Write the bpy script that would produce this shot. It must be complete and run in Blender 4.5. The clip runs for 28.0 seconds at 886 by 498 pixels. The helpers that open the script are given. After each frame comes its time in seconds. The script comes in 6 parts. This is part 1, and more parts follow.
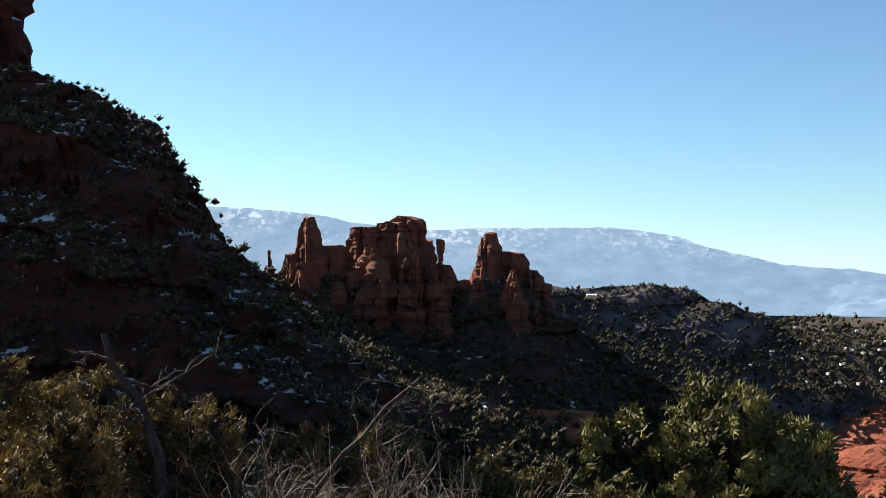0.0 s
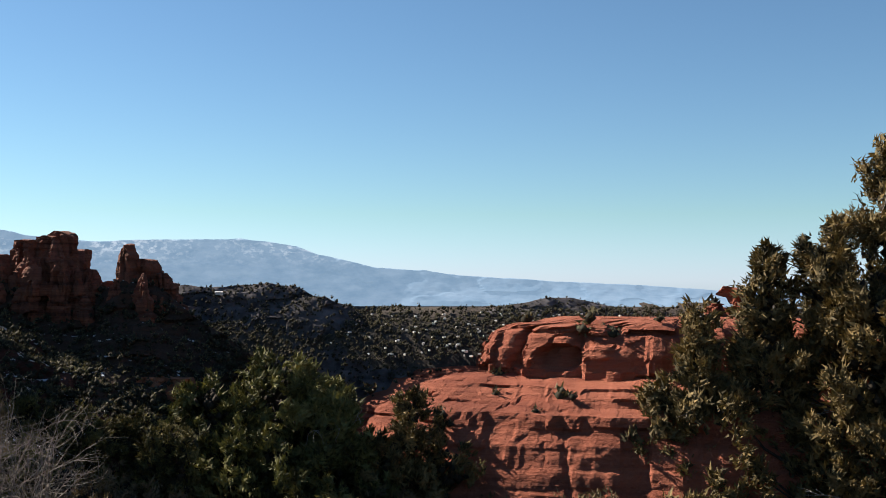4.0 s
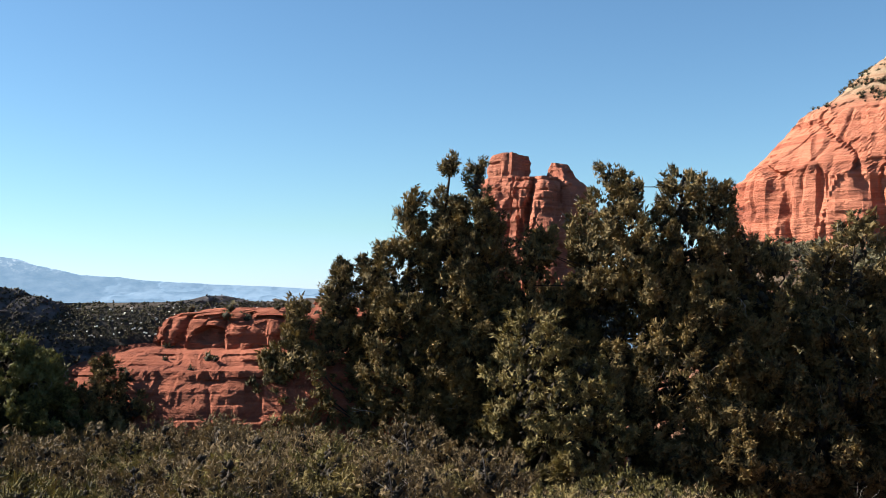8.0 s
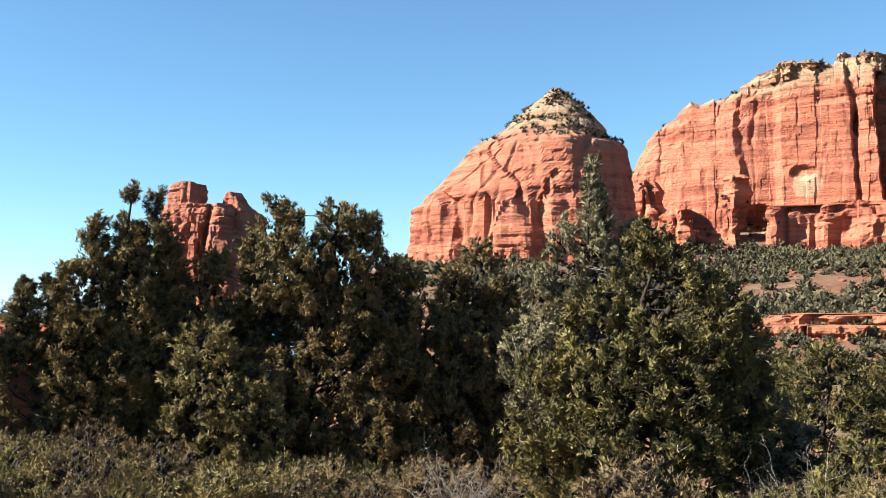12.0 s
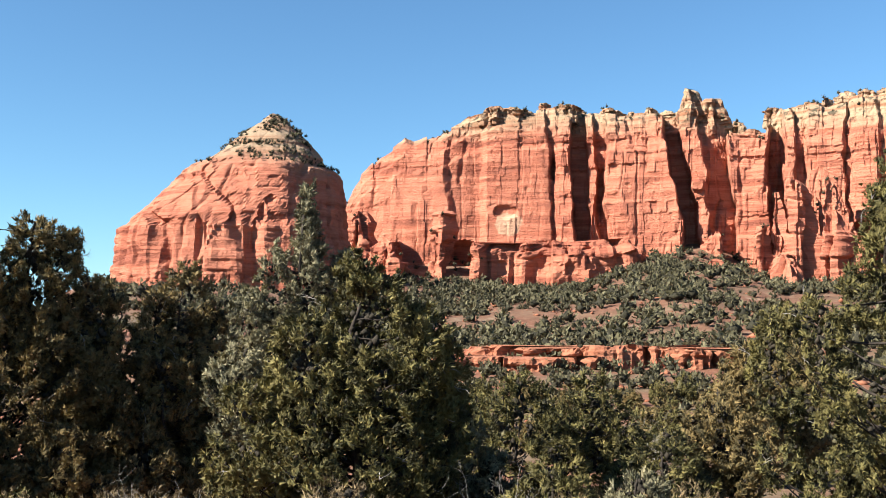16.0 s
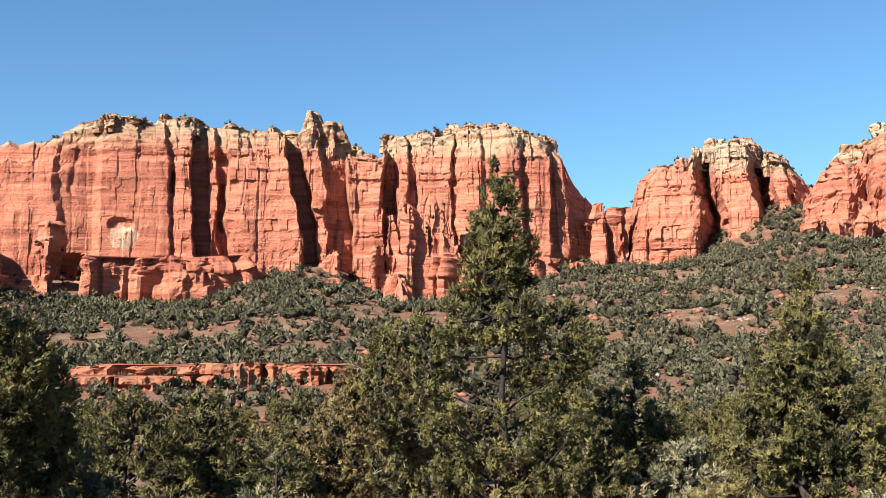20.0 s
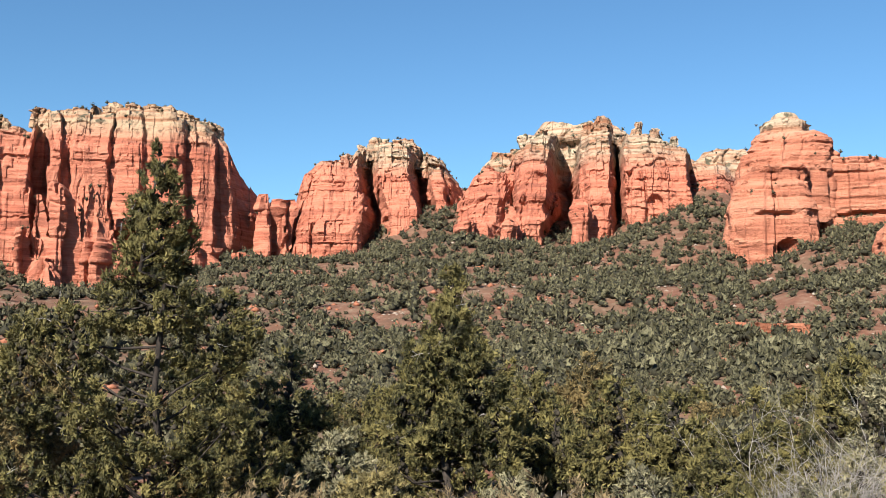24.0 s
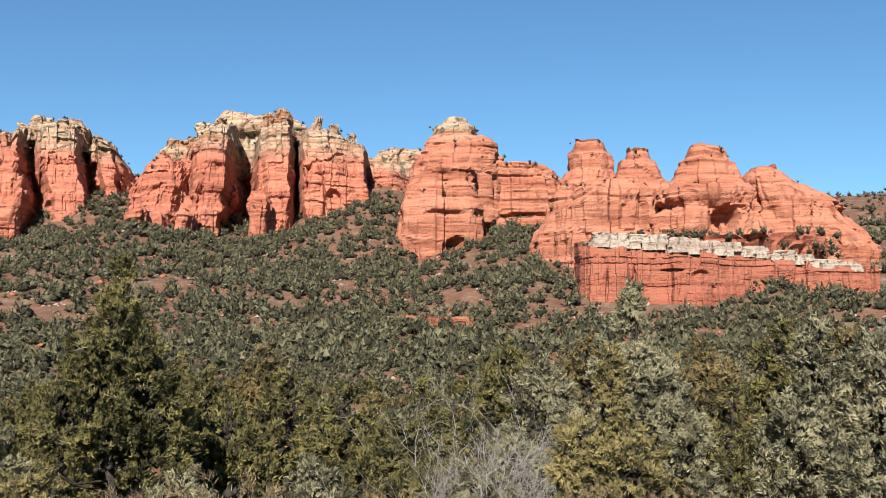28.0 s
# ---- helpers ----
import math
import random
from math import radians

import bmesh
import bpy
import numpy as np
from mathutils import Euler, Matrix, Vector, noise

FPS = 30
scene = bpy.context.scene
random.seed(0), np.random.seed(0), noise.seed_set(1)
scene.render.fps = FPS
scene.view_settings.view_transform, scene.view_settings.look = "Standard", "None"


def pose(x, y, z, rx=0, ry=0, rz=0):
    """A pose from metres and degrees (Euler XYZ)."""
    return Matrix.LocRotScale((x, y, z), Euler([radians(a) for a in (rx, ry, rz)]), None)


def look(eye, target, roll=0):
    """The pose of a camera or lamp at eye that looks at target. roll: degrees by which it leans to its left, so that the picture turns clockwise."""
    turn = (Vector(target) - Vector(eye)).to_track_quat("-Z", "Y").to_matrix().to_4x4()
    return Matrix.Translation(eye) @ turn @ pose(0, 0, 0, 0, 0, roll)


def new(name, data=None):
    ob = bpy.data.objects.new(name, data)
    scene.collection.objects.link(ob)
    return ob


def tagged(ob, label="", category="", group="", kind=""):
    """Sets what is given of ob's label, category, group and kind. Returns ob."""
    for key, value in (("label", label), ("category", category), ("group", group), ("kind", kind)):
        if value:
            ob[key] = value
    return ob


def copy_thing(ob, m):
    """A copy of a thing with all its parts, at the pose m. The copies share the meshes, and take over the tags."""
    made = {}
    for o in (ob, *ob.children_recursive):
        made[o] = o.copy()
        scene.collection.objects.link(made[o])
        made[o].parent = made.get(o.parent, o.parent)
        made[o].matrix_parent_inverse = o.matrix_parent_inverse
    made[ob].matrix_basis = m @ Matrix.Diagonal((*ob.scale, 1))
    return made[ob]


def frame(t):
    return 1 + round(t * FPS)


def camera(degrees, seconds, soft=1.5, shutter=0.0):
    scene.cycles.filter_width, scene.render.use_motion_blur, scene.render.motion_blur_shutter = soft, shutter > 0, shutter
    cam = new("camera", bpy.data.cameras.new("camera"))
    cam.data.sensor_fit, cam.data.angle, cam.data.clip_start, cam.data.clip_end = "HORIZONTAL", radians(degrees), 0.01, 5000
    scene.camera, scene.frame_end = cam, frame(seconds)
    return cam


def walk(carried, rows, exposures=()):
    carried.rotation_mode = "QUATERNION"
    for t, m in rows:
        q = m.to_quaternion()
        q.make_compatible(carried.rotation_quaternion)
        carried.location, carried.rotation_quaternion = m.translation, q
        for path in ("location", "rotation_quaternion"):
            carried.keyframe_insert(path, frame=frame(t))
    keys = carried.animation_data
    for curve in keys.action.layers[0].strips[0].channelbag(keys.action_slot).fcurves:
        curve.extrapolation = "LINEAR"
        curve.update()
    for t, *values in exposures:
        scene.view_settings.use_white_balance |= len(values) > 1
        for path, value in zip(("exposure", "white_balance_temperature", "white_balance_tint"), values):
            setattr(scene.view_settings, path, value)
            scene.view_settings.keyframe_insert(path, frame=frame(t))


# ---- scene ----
# A lookout over red-rock country: azimuths are degrees clockwise from +y, elevations degrees above the lookout's eye level.
cam = camera(47.02, 28.0, soft=0.75)
PATH = [
    (0.0, 0.0, 1.38, 0.81, 44.5), (0.5, 0.65, 1.19, 0.75, 44.48), (1.0, 1.99, 1.32, 0.76, 44.52),
    (1.5, 3.41, 1.17, 0.76, 44.49), (2.0, 4.29, 1.23, 0.88, 42.51), (2.5, 6.35, 1.37, 0.48, 40.21),
    (4.5, 13.08, 1.89, 0.49, 30.43), (5.0, 15.29, 2.07, 0.55, 27.43), (5.5, 17.1, 2.29, 0.16, 24.83),
    (6.0, 18.82, 2.5, 0.09, 21.93), (6.5, 20.14, 2.5, -0.34, 19.26), (7.0, 21.77, 2.41, -0.47, 16.24),
    (7.5, 23.53, 2.44, -0.31, 13.46), (8.0, 26.24, 2.37, -0.13, 10.21), (8.5, 28.59, 2.32, -0.34, 7.31),
    (9.0, 31.01, 2.55, -0.45, 4.01), (9.5, 32.44, 2.75, -0.6, 0.97), (10.0, 34.54, 2.97, -0.72, 0.0),
    (10.5, 37.08, 3.2, -0.92, 0.0), (11.0, 39.99, 3.19, -0.67, 0.0), (11.5, 41.44, 3.31, -0.81, 0.0),
    (12.0, 43.64, 3.36, -0.73, 0.0), (12.5, 45.71, 3.52, -0.54, 0.0), (13.0, 48.04, 3.78, -0.44, 0.0),
    (13.5, 49.99, 3.95, -0.09, 0.0), (15.5, 57.65, 4.69, 0.37, 0.0), (16.0, 59.76, 4.88, 0.5, 0.0),
    (16.5, 61.69, 5.15, 0.37, 0.0), (17.0, 64.05, 5.07, 0.63, 0.0), (17.5, 66.14, 5.06, 0.21, 0.0),
    (18.0, 68.65, 5.42, -0.01, 0.0), (18.5, 71.1, 5.46, 0.17, 0.0), (19.0, 74.43, 5.6, -0.05, 0.0),
    (19.5, 77.74, 5.67, -0.23, 0.0), (20.0, 80.98, 5.91, -0.12, 0.0), (20.5, 83.85, 6.13, 0.27, 0.0),
    (22.5, 91.56, 6.2, -0.05, 0.0), (23.0, 93.8, 5.94, 0.16, 0.0), (23.5, 97.05, 5.95, 0.16, 0.0),
    (24.0, 99.86, 5.48, 0.36, 0.0), (24.5, 102.96, 5.29, 0.16, 0.0), (25.0, 104.5, 5.27, 0.26, 0.0),
    (25.5, 106.39, 5.28, 0.08, 0.0), (26.0, 108.5, 5.13, 0.27, 0.0), (26.5, 111.42, 5.42, 0.2, 0.0),
    (27.0, 113.38, 5.58, 0.28, 0.0), (27.5, 115.34, 5.21, 0.09, 0.0), (28.0, 117.95, 5.15, 0.15, 0.0),
]


def way(az, el=0.0):
    a, e = radians(az), radians(el)
    return Vector((math.sin(a) * math.cos(e), math.cos(a) * math.cos(e), math.sin(e)))


# seconds, heading, tilt, roll, metres ahead of the lookout's edge along the heading
ROWS = []
for t, yaw, tilt, roll, ahead in PATH:
    eye = way(yaw, tilt) * ahead
    ROWS.append((t, look(eye, eye + way(yaw, tilt) * 50, roll)))
EXPOSURES = [(t, e + 0.31, k, m) for t, e, k, m in ((0, 1.38, 7120, 14), (2, 1.29, 7120, 15), (5, 0.94, 6900, 13), (8, 1.30, 6780, 11), (10, 1.51, 6760, 9), (12, 1.63, 6620, 8), (18, 1.45, 6400, 8), (23, 1.25, 6300, 8), (28, 0.98, 6250, 8))]
walk(cam, ROWS, EXPOSURES)

# ---- world and sun ----
SUN_AZ, SUN_EL = -54.0, 35.0
world = bpy.data.worlds.new("sky")
scene.world = world
world.use_nodes = True
wn = world.node_tree
sky = wn.nodes.new("ShaderNodeTexSky")
sky.sky_type = "NISHITA"
sky.sun_disc = False
sky.sun_elevation, sky.sun_rotation = radians(SUN_EL), radians(SUN_AZ)
sky.altitude, sky.air_density, sky.dust_density, sky.ozone_density = 1500, 1.15, 0.12, 1.8
tint = wn.nodes.new("ShaderNodeMix")
tint.data_type, tint.blend_type = "RGBA", "MULTIPLY"
tint.inputs[0].default_value, tint.inputs[7].default_value = 1.0, (0.61, 0.86, 1.0, 1)
wn.links.new(sky.outputs[0], tint.inputs[6])
split, joined, least, clear = (wn.nodes.new(k) for k in ("ShaderNodeSeparateColor", "ShaderNodeCombineColor", "ShaderNodeMath", "ShaderNodeMath"))
least.operation, clear.operation = "MULTIPLY", "MAXIMUM"
least.inputs[1].default_value = 1.16
wn.links.new(tint.outputs[2], split.inputs[0])
wn.links.new(split.outputs[1], least.inputs[0])
wn.links.new(least.outputs[0], clear.inputs[0])
wn.links.new(split.outputs[2], clear.inputs[1])
for a, b in ((split.outputs[0], 0), (split.outputs[1], 1), (clear.outputs[0], 2)):
    wn.links.new(a, joined.inputs[b])
wn.links.new(joined.outputs[0], wn.nodes["Background"].inputs[0])
wn.nodes["Background"].inputs[1].default_value = 0.05
sun_data = bpy.data.lights.new("sun", "SUN")
sun_data.energy, sun_data.angle, sun_data.color = 5.0, radians(0.55), (1.0, 0.94, 0.85)
sun = new("sun", sun_data)
sun.matrix_world = look(way(SUN_AZ, SUN_EL) * 300, (0, 0, 0))

# ---- noise and mesh helpers ----
LATTICE = np.random.RandomState(7).rand(32, 32, 32)


def vnoise(x, y, z):
    """Smooth lattice noise, 0 to 1."""
    x, y, z = np.broadcast_arrays(np.asarray(x, float), np.asarray(y, float), np.asarray(z, float))
    i, j, k = np.floor(x).astype(int), np.floor(y).astype(int), np.floor(z).astype(int)
    u, v, w = x - i, y - j, z - k
    u, v, w = (q * q * (3 - 2 * q) for q in (u, v, w))
    L = lambda a, b, c: LATTICE[(i + a) % 32, (j + b) % 32, (k + c) % 32]
    lo = (L(0, 0, 0) * (1 - u) + L(1, 0, 0) * u) * (1 - v) + (L(0, 1, 0) * (1 - u) + L(1, 1, 0) * u) * v
    hi = (L(0, 0, 1) * (1 - u) + L(1, 0, 1) * u) * (1 - v) + (L(0, 1, 1) * (1 - u) + L(1, 1, 1) * u) * v
    return lo * (1 - w) + hi * w


def fbm(x, y, z, n=4):
    s, a = 0.0, 0.5
    for o in range(n):
        s = s + a * (vnoise(x, y, z) - 0.5)
        x, y, z, a = x * 2.03 + 7.1, y * 2.03 + 3.7, z * 2.03 + 5.3, a * 0.5
    return s * 2


def mesh_of(name, verts, faces, mat, smooth=False):
    """A mesh from arrays; faces is an (n, 3) or (n, 4) index array."""
    me = bpy.data.meshes.new(name)
    verts, faces = np.asarray(verts, np.float32), np.asarray(faces, np.int32)
    me.vertices.add(len(verts))
    me.vertices.foreach_set("co", verts.ravel())
    n, k = faces.shape
    me.loops.add(n * k)
    me.loops.foreach_set("vertex_index", faces.ravel())
    me.polygons.add(n)
    me.polygons.foreach_set("loop_start", np.arange(0, n * k, k, dtype=np.int32))
    me.polygons.foreach_set("loop_total", np.full(n, k, np.int32))
    me.update(calc_edges=True)
    me.validate()
    if smooth:
        me.polygons.foreach_set("use_smooth", np.ones(len(me.polygons), bool))
    me.materials.append(mat)
    return me


def part(name, data, parent=None, label="", at=None):
    ob = new(name, data)
    if parent is not None:
        ob.parent = parent
    if at is not None:
        ob.matrix_basis = at
    return tagged(ob, label)


# ---- materials ----
def nodes_of(name, rough=0.9):
    m = bpy.data.materials.new(name)
    m.use_nodes = True
    nt = m.node_tree
    b = nt.nodes["Principled BSDF"]
    b.inputs["Roughness"].default_value = rough
    b.inputs["Specular IOR Level"].default_value = 0.2
    return m, nt, b


def N(nt, kind, **kw):
    n = nt.nodes.new(kind)
    for k, v in kw.items():
        if k in n.inputs:
            n.inputs[k].default_value = v
    return n


def noise_at(nt, scale, stretch=(1, 1, 1), detail=4.0, rough=0.55):
    """Noise over world position; scale is features per metre."""
    g = nt.nodes.new("ShaderNodeNewGeometry")
    mp = nt.nodes.new("ShaderNodeMapping")
    mp.inputs["Scale"].default_value = [scale * s for s in stretch]
    nt.links.new(g.outputs["Position"], mp.inputs["Vector"])
    t = N(nt, "ShaderNodeTexNoise", Scale=1.0, Detail=detail, Roughness=rough)
    nt.links.new(mp.outputs[0], t.inputs["Vector"])
    return t.outputs["Fac"]


def ramp(nt, fac, stops, interp="LINEAR"):
    r = nt.nodes.new("ShaderNodeValToRGB")
    r.color_ramp.interpolation = interp
    e = r.color_ramp.elements
    while len(e) < len(stops):
        e.new(0.5)
    for k, (p, c) in zip(e, stops):
        k.position, k.color = p, (*c, 1) if len(c) == 3 else c
    nt.links.new(fac, r.inputs[0])
    return r.outputs[0]


def mix(nt, fac, a, b, mode="MIX"):
    m = nt.nodes.new("ShaderNodeMix")
    m.data_type, m.blend_type = "RGBA", mode
    for sock, v in ((m.inputs[0], fac), (m.inputs[6], a), (m.inputs[7], b)):
        if isinstance(v, (int, float)):
            sock.default_value = v
        elif isinstance(v, tuple):
            sock.default_value = (*v, 1)
        else:
            nt.links.new(v, sock)
    return m.outputs[2]


def bump(nt, b, height, dist, strength=0.6):
    n = N(nt, "ShaderNodeBump", Strength=strength, Distance=dist)
    nt.links.new(height, n.inputs["Height"])
    nt.links.new(n.outputs[0], b.inputs["Normal"])


def maprange(nt, val, a, b):
    n = nt.nodes.new("ShaderNodeMapRange")
    n.inputs[1].default_value, n.inputs[2].default_value = a, b
    nt.links.new(val, n.inputs[0])
    return n.outputs[0]


def add(nt, a, b, op="ADD"):
    n = nt.nodes.new("ShaderNodeMath")
    n.operation = op
    for s, v in zip(n.inputs, (a, b)):
        if isinstance(v, (int, float)):
            s.default_value = v
        else:
            nt.links.new(v, s)
    return n.outputs[0]


# Even darkening of rock, leaf and ground colours, so their shade comes out deeper.
TONE_SCALE = (0.80, 0.80, 0.80)
RED = ((0.190, 0.050, 0.031), (0.355, 0.102, 0.058), (0.50, 0.190, 0.117))


def rock_material(name, size=1.0, tones=RED, cap_z=None, cap_depth=8.0, snow=0.0, streak=0.36, pale_tone=(0.46, 0.36, 0.25), scar=None, snow_scale=1.0):
    """Bedded sandstone; size: metres per bed or so; cap_z: where the pale upper beds begin."""
    m, nt, b = nodes_of(name, 0.93)
    beds = noise_at(nt, 1 / size, (0.03, 0.03, 0.55), 5.0, 0.65)
    patch = noise_at(nt, 0.06 / size, detail=3.0)
    grain = noise_at(nt, 2.2 / size, (1, 1, 1.8), 6.0, 0.7)
    col = ramp(nt, beds, [(0.37, tones[0]), (0.46, tones[1]), (0.55, tones[2]), (0.63, tones[1]), (0.68, tones[0])])
    col = mix(nt, maprange(nt, patch, 0.35, 0.7), col, mix(nt, 0.5, col, tones[2]))
    var = noise_at(nt, 0.28 / size, (1, 1, 0.08), 4.0, 0.6)
    col = mix(nt, add(nt, maprange(nt, var, 0.56, 0.74), streak, "MULTIPLY"), col, tuple(0.55 * q for q in tones[0]))
    col = mix(nt, add(nt, maprange(nt, grain, 0.3, 0.75), 0.35, "MULTIPLY"), col, tuple(min(1, 1.25 * q) for q in tones[2]))
    if cap_z is not None:
        g = nt.nodes.new("ShaderNodeNewGeometry")
        s = nt.nodes.new("ShaderNodeSeparateXYZ")
        nt.links.new(g.outputs["Position"], s.inputs[0])
        wob = add(nt, noise_at(nt, 0.05 / size, detail=4.0), 2.2 * cap_depth, "MULTIPLY")
        z = add(nt, add(nt, s.outputs["Z"], wob), -cap_z - 1.1 * cap_depth)
        pale = ramp(nt, noise_at(nt, 1 / size, (0.04, 0.04, 0.9), 4.0), [(0.35, (0.29, 0.13, 0.07)), (0.5, tuple(0.5 * (q + w) for q, w in zip((0.36, 0.2, 0.12), pale_tone))), (0.65, pale_tone)])
        pale = mix(nt, maprange(nt, noise_at(nt, 0.5 / size, detail=5.0), 0.56, 0.64), pale, (0.10, 0.085, 0.055))
        col = mix(nt, maprange(nt, z, -cap_depth * 0.3, cap_depth), col, pale)
    if scar is not None:
        # fresh pale rock where a slab has fallen: centre, half width, half height
        g = nt.nodes.new("ShaderNodeNewGeometry")
        mp = nt.nodes.new("ShaderNodeMapping")
        mp.vector_type = "TEXTURE"
        mp.inputs["Location"].default_value = scar[0]
        mp.inputs["Scale"].default_value = (scar[1], scar[1], scar[2])
        nt.links.new(g.outputs["Position"], mp.inputs["Vector"])
        ln = nt.nodes.new("ShaderNodeVectorMath")
        ln.operation = "LENGTH"
        nt.links.new(mp.outputs[0], ln.inputs[0])
        f = add(nt, ln.outputs["Value"], add(nt, noise_at(nt, 0.5 / size, detail=4.0), 0.9, "MULTIPLY"))
        col = mix(nt, maprange(nt, f, 1.5, 1.36), col, mix(nt, grain, (0.46, 0.25, 0.155), (0.60, 0.39, 0.26)))
    if snow:
        g = nt.nodes.new("ShaderNodeNewGeometry")
        s = nt.nodes.new("ShaderNodeSeparateXYZ")
        nt.links.new(g.outputs["Normal"], s.inputs[0])
        f = add(nt, s.outputs["Z"], add(nt, noise_at(nt, 0.35 * snow_scale / size, detail=5.0), 1.0, "MULTIPLY"))
        col = mix(nt, maprange(nt, f, 1.42 - snow, 1.47 - snow), col, (0.8, 0.82, 0.86))
    nt.links.new(mix(nt, 1.0, col, TONE_SCALE, "MULTIPLY"), b.inputs["Base Color"])
    h = add(nt, grain, add(nt, beds, 2.0, "MULTIPLY"))
    bump(nt, b, h, 0.5 * size, 0.8)
    return m


def leaf_material(name, dark, light, tip):
    m, nt, b = nodes_of(name, 0.75)
    g = nt.nodes.new("ShaderNodeNewGeometry")
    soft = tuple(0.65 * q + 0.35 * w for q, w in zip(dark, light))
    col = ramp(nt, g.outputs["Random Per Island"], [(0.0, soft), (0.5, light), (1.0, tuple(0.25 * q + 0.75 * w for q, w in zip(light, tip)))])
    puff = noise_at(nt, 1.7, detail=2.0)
    # Dark patches imitate shade between leaf puffs, put into the colour.
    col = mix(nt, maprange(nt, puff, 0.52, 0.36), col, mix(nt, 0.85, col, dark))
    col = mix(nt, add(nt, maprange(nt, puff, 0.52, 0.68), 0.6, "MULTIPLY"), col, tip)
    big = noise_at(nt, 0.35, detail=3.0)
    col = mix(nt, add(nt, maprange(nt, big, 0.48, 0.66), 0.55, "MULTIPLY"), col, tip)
    col = mix(nt, 1.0, col, TONE_SCALE, "MULTIPLY")
    nt.links.new(col, b.inputs["Base Color"])
    thin = nt.nodes.new("ShaderNodeBsdfTranslucent")
    nt.links.new(mix(nt, 1.0, col, (1.2, 1.15, 0.7), "MULTIPLY"), thin.inputs["Color"])
    both = nt.nodes.new("ShaderNodeMixShader")
    both.inputs[0].default_value = 0.10
    nt.links.new(b.outputs[0], both.inputs[1])
    nt.links.new(thin.outputs[0], both.inputs[2])
    nt.links.new(both.outputs[0], nt.nodes["Material Output"].inputs[0])
    return m


def bark_material(name, a, c, scale=6.0):
    m, nt, b = nodes_of(name, 0.9)
    f = noise_at(nt, scale, (1, 1, 0.25), 5.0, 0.7)
    nt.links.new(ramp(nt, f, [(0.35, a), (0.65, c)]), b.inputs["Base Color"])
    bump(nt, b, f, 0.05)
    return m


def ground_material():
    m, nt, b = nodes_of("desert_ground", 0.95)
    big = noise_at(nt, 0.035, detail=5.0, rough=0.6)
    mid = noise_at(nt, 0.4, detail=6.0, rough=0.65)
    fine = noise_at(nt, 5.0, detail=5.0, rough=0.7)
    soil = ramp(nt, mid, [(0.3, (0.13, 0.048, 0.027)), (0.55, (0.21, 0.088, 0.053)), (0.7, (0.26, 0.165, 0.11))])
    grass = ramp(nt, fine, [(0.3, (0.085, 0.058, 0.036)), (0.55, (0.17, 0.115, 0.07)), (0.75, (0.27, 0.195, 0.125))])
    col = mix(nt, maprange(nt, big, 0.44, 0.60), soil, grass)
    col = mix(nt, add(nt, maprange(nt, fine, 0.55, 0.75), 0.5, "MULTIPLY"), col, (0.08, 0.06, 0.033))
    # wooded soil of the far south-western valley, red talus soil of the northern slopes
    g = nt.nodes.new("ShaderNodeNewGeometry")
    s = nt.nodes.new("ShaderNodeSeparateXYZ")
    nt.links.new(g.outputs["Position"], s.inputs[0])
    valley = add(nt, maprange(nt, s.outputs["Y"], 63, 70), maprange(nt, add(nt, s.outputs["X"], add(nt, s.outputs["Y"], 0.6, "MULTIPLY"), "SUBTRACT"), 0, -6), "MULTIPLY")
    slope = add(nt, maprange(nt, s.outputs["X"], 180, 300), 0.6, "MULTIPLY")
    talus = ramp(nt, noise_at(nt, 0.16, detail=6.0, rough=0.7), [(0.36, (0.07, 0.036, 0.024)), (0.50, (0.14, 0.066, 0.041)), (0.60, (0.19, 0.125, 0.085)), (0.70, (0.31, 0.24, 0.18))])
    col = mix(nt, slope, col, talus)
    col = mix(nt, add(nt, valley, 0.85, "MULTIPLY"), col, mix(nt, maprange(nt, noise_at(nt, 0.5, (1, 1, 1), 6.0, 0.7), 0.42, 0.62), (0.020, 0.026, 0.026), (0.075, 0.070, 0.062)))
    nt.links.new(mix(nt, 1.0, col, TONE_SCALE, "MULTIPLY"), b.inputs["Base Color"])
    bump(nt, b, add(nt, fine, mid), 0.12, 0.7)
    return m


def plain_material(name, col, rough=0.8, var=0.25, scale=3.0):
    m, nt, b = nodes_of(name, rough)
    f = noise_at(nt, scale, detail=4.0)
    nt.links.new(ramp(nt, f, [(0.3, tuple(q * (1 - var) for q in col)), (0.7, tuple(min(1, q * (1 + var)) for q in col))]), b.inputs["Base Color"])
    return m


GROUND = ground_material()
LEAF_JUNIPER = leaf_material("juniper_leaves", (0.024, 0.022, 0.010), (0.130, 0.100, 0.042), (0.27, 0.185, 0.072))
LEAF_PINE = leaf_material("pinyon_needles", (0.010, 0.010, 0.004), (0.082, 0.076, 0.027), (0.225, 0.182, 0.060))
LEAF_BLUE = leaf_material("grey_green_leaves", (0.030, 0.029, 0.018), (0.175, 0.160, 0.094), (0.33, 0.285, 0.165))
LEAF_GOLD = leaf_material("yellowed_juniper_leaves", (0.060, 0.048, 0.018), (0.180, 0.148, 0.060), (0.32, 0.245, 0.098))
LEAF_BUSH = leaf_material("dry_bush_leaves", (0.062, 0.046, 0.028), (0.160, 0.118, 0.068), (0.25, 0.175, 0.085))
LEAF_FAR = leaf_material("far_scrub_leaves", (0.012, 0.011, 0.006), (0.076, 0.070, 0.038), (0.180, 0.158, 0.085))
# Brighter version of the pinyon needles, for the southern trees.
LEAF_BRIGHT = leaf_material("bright_pinyon_needles", (0.017, 0.019, 0.007), (0.110, 0.112, 0.038), (0.21, 0.195, 0.068))
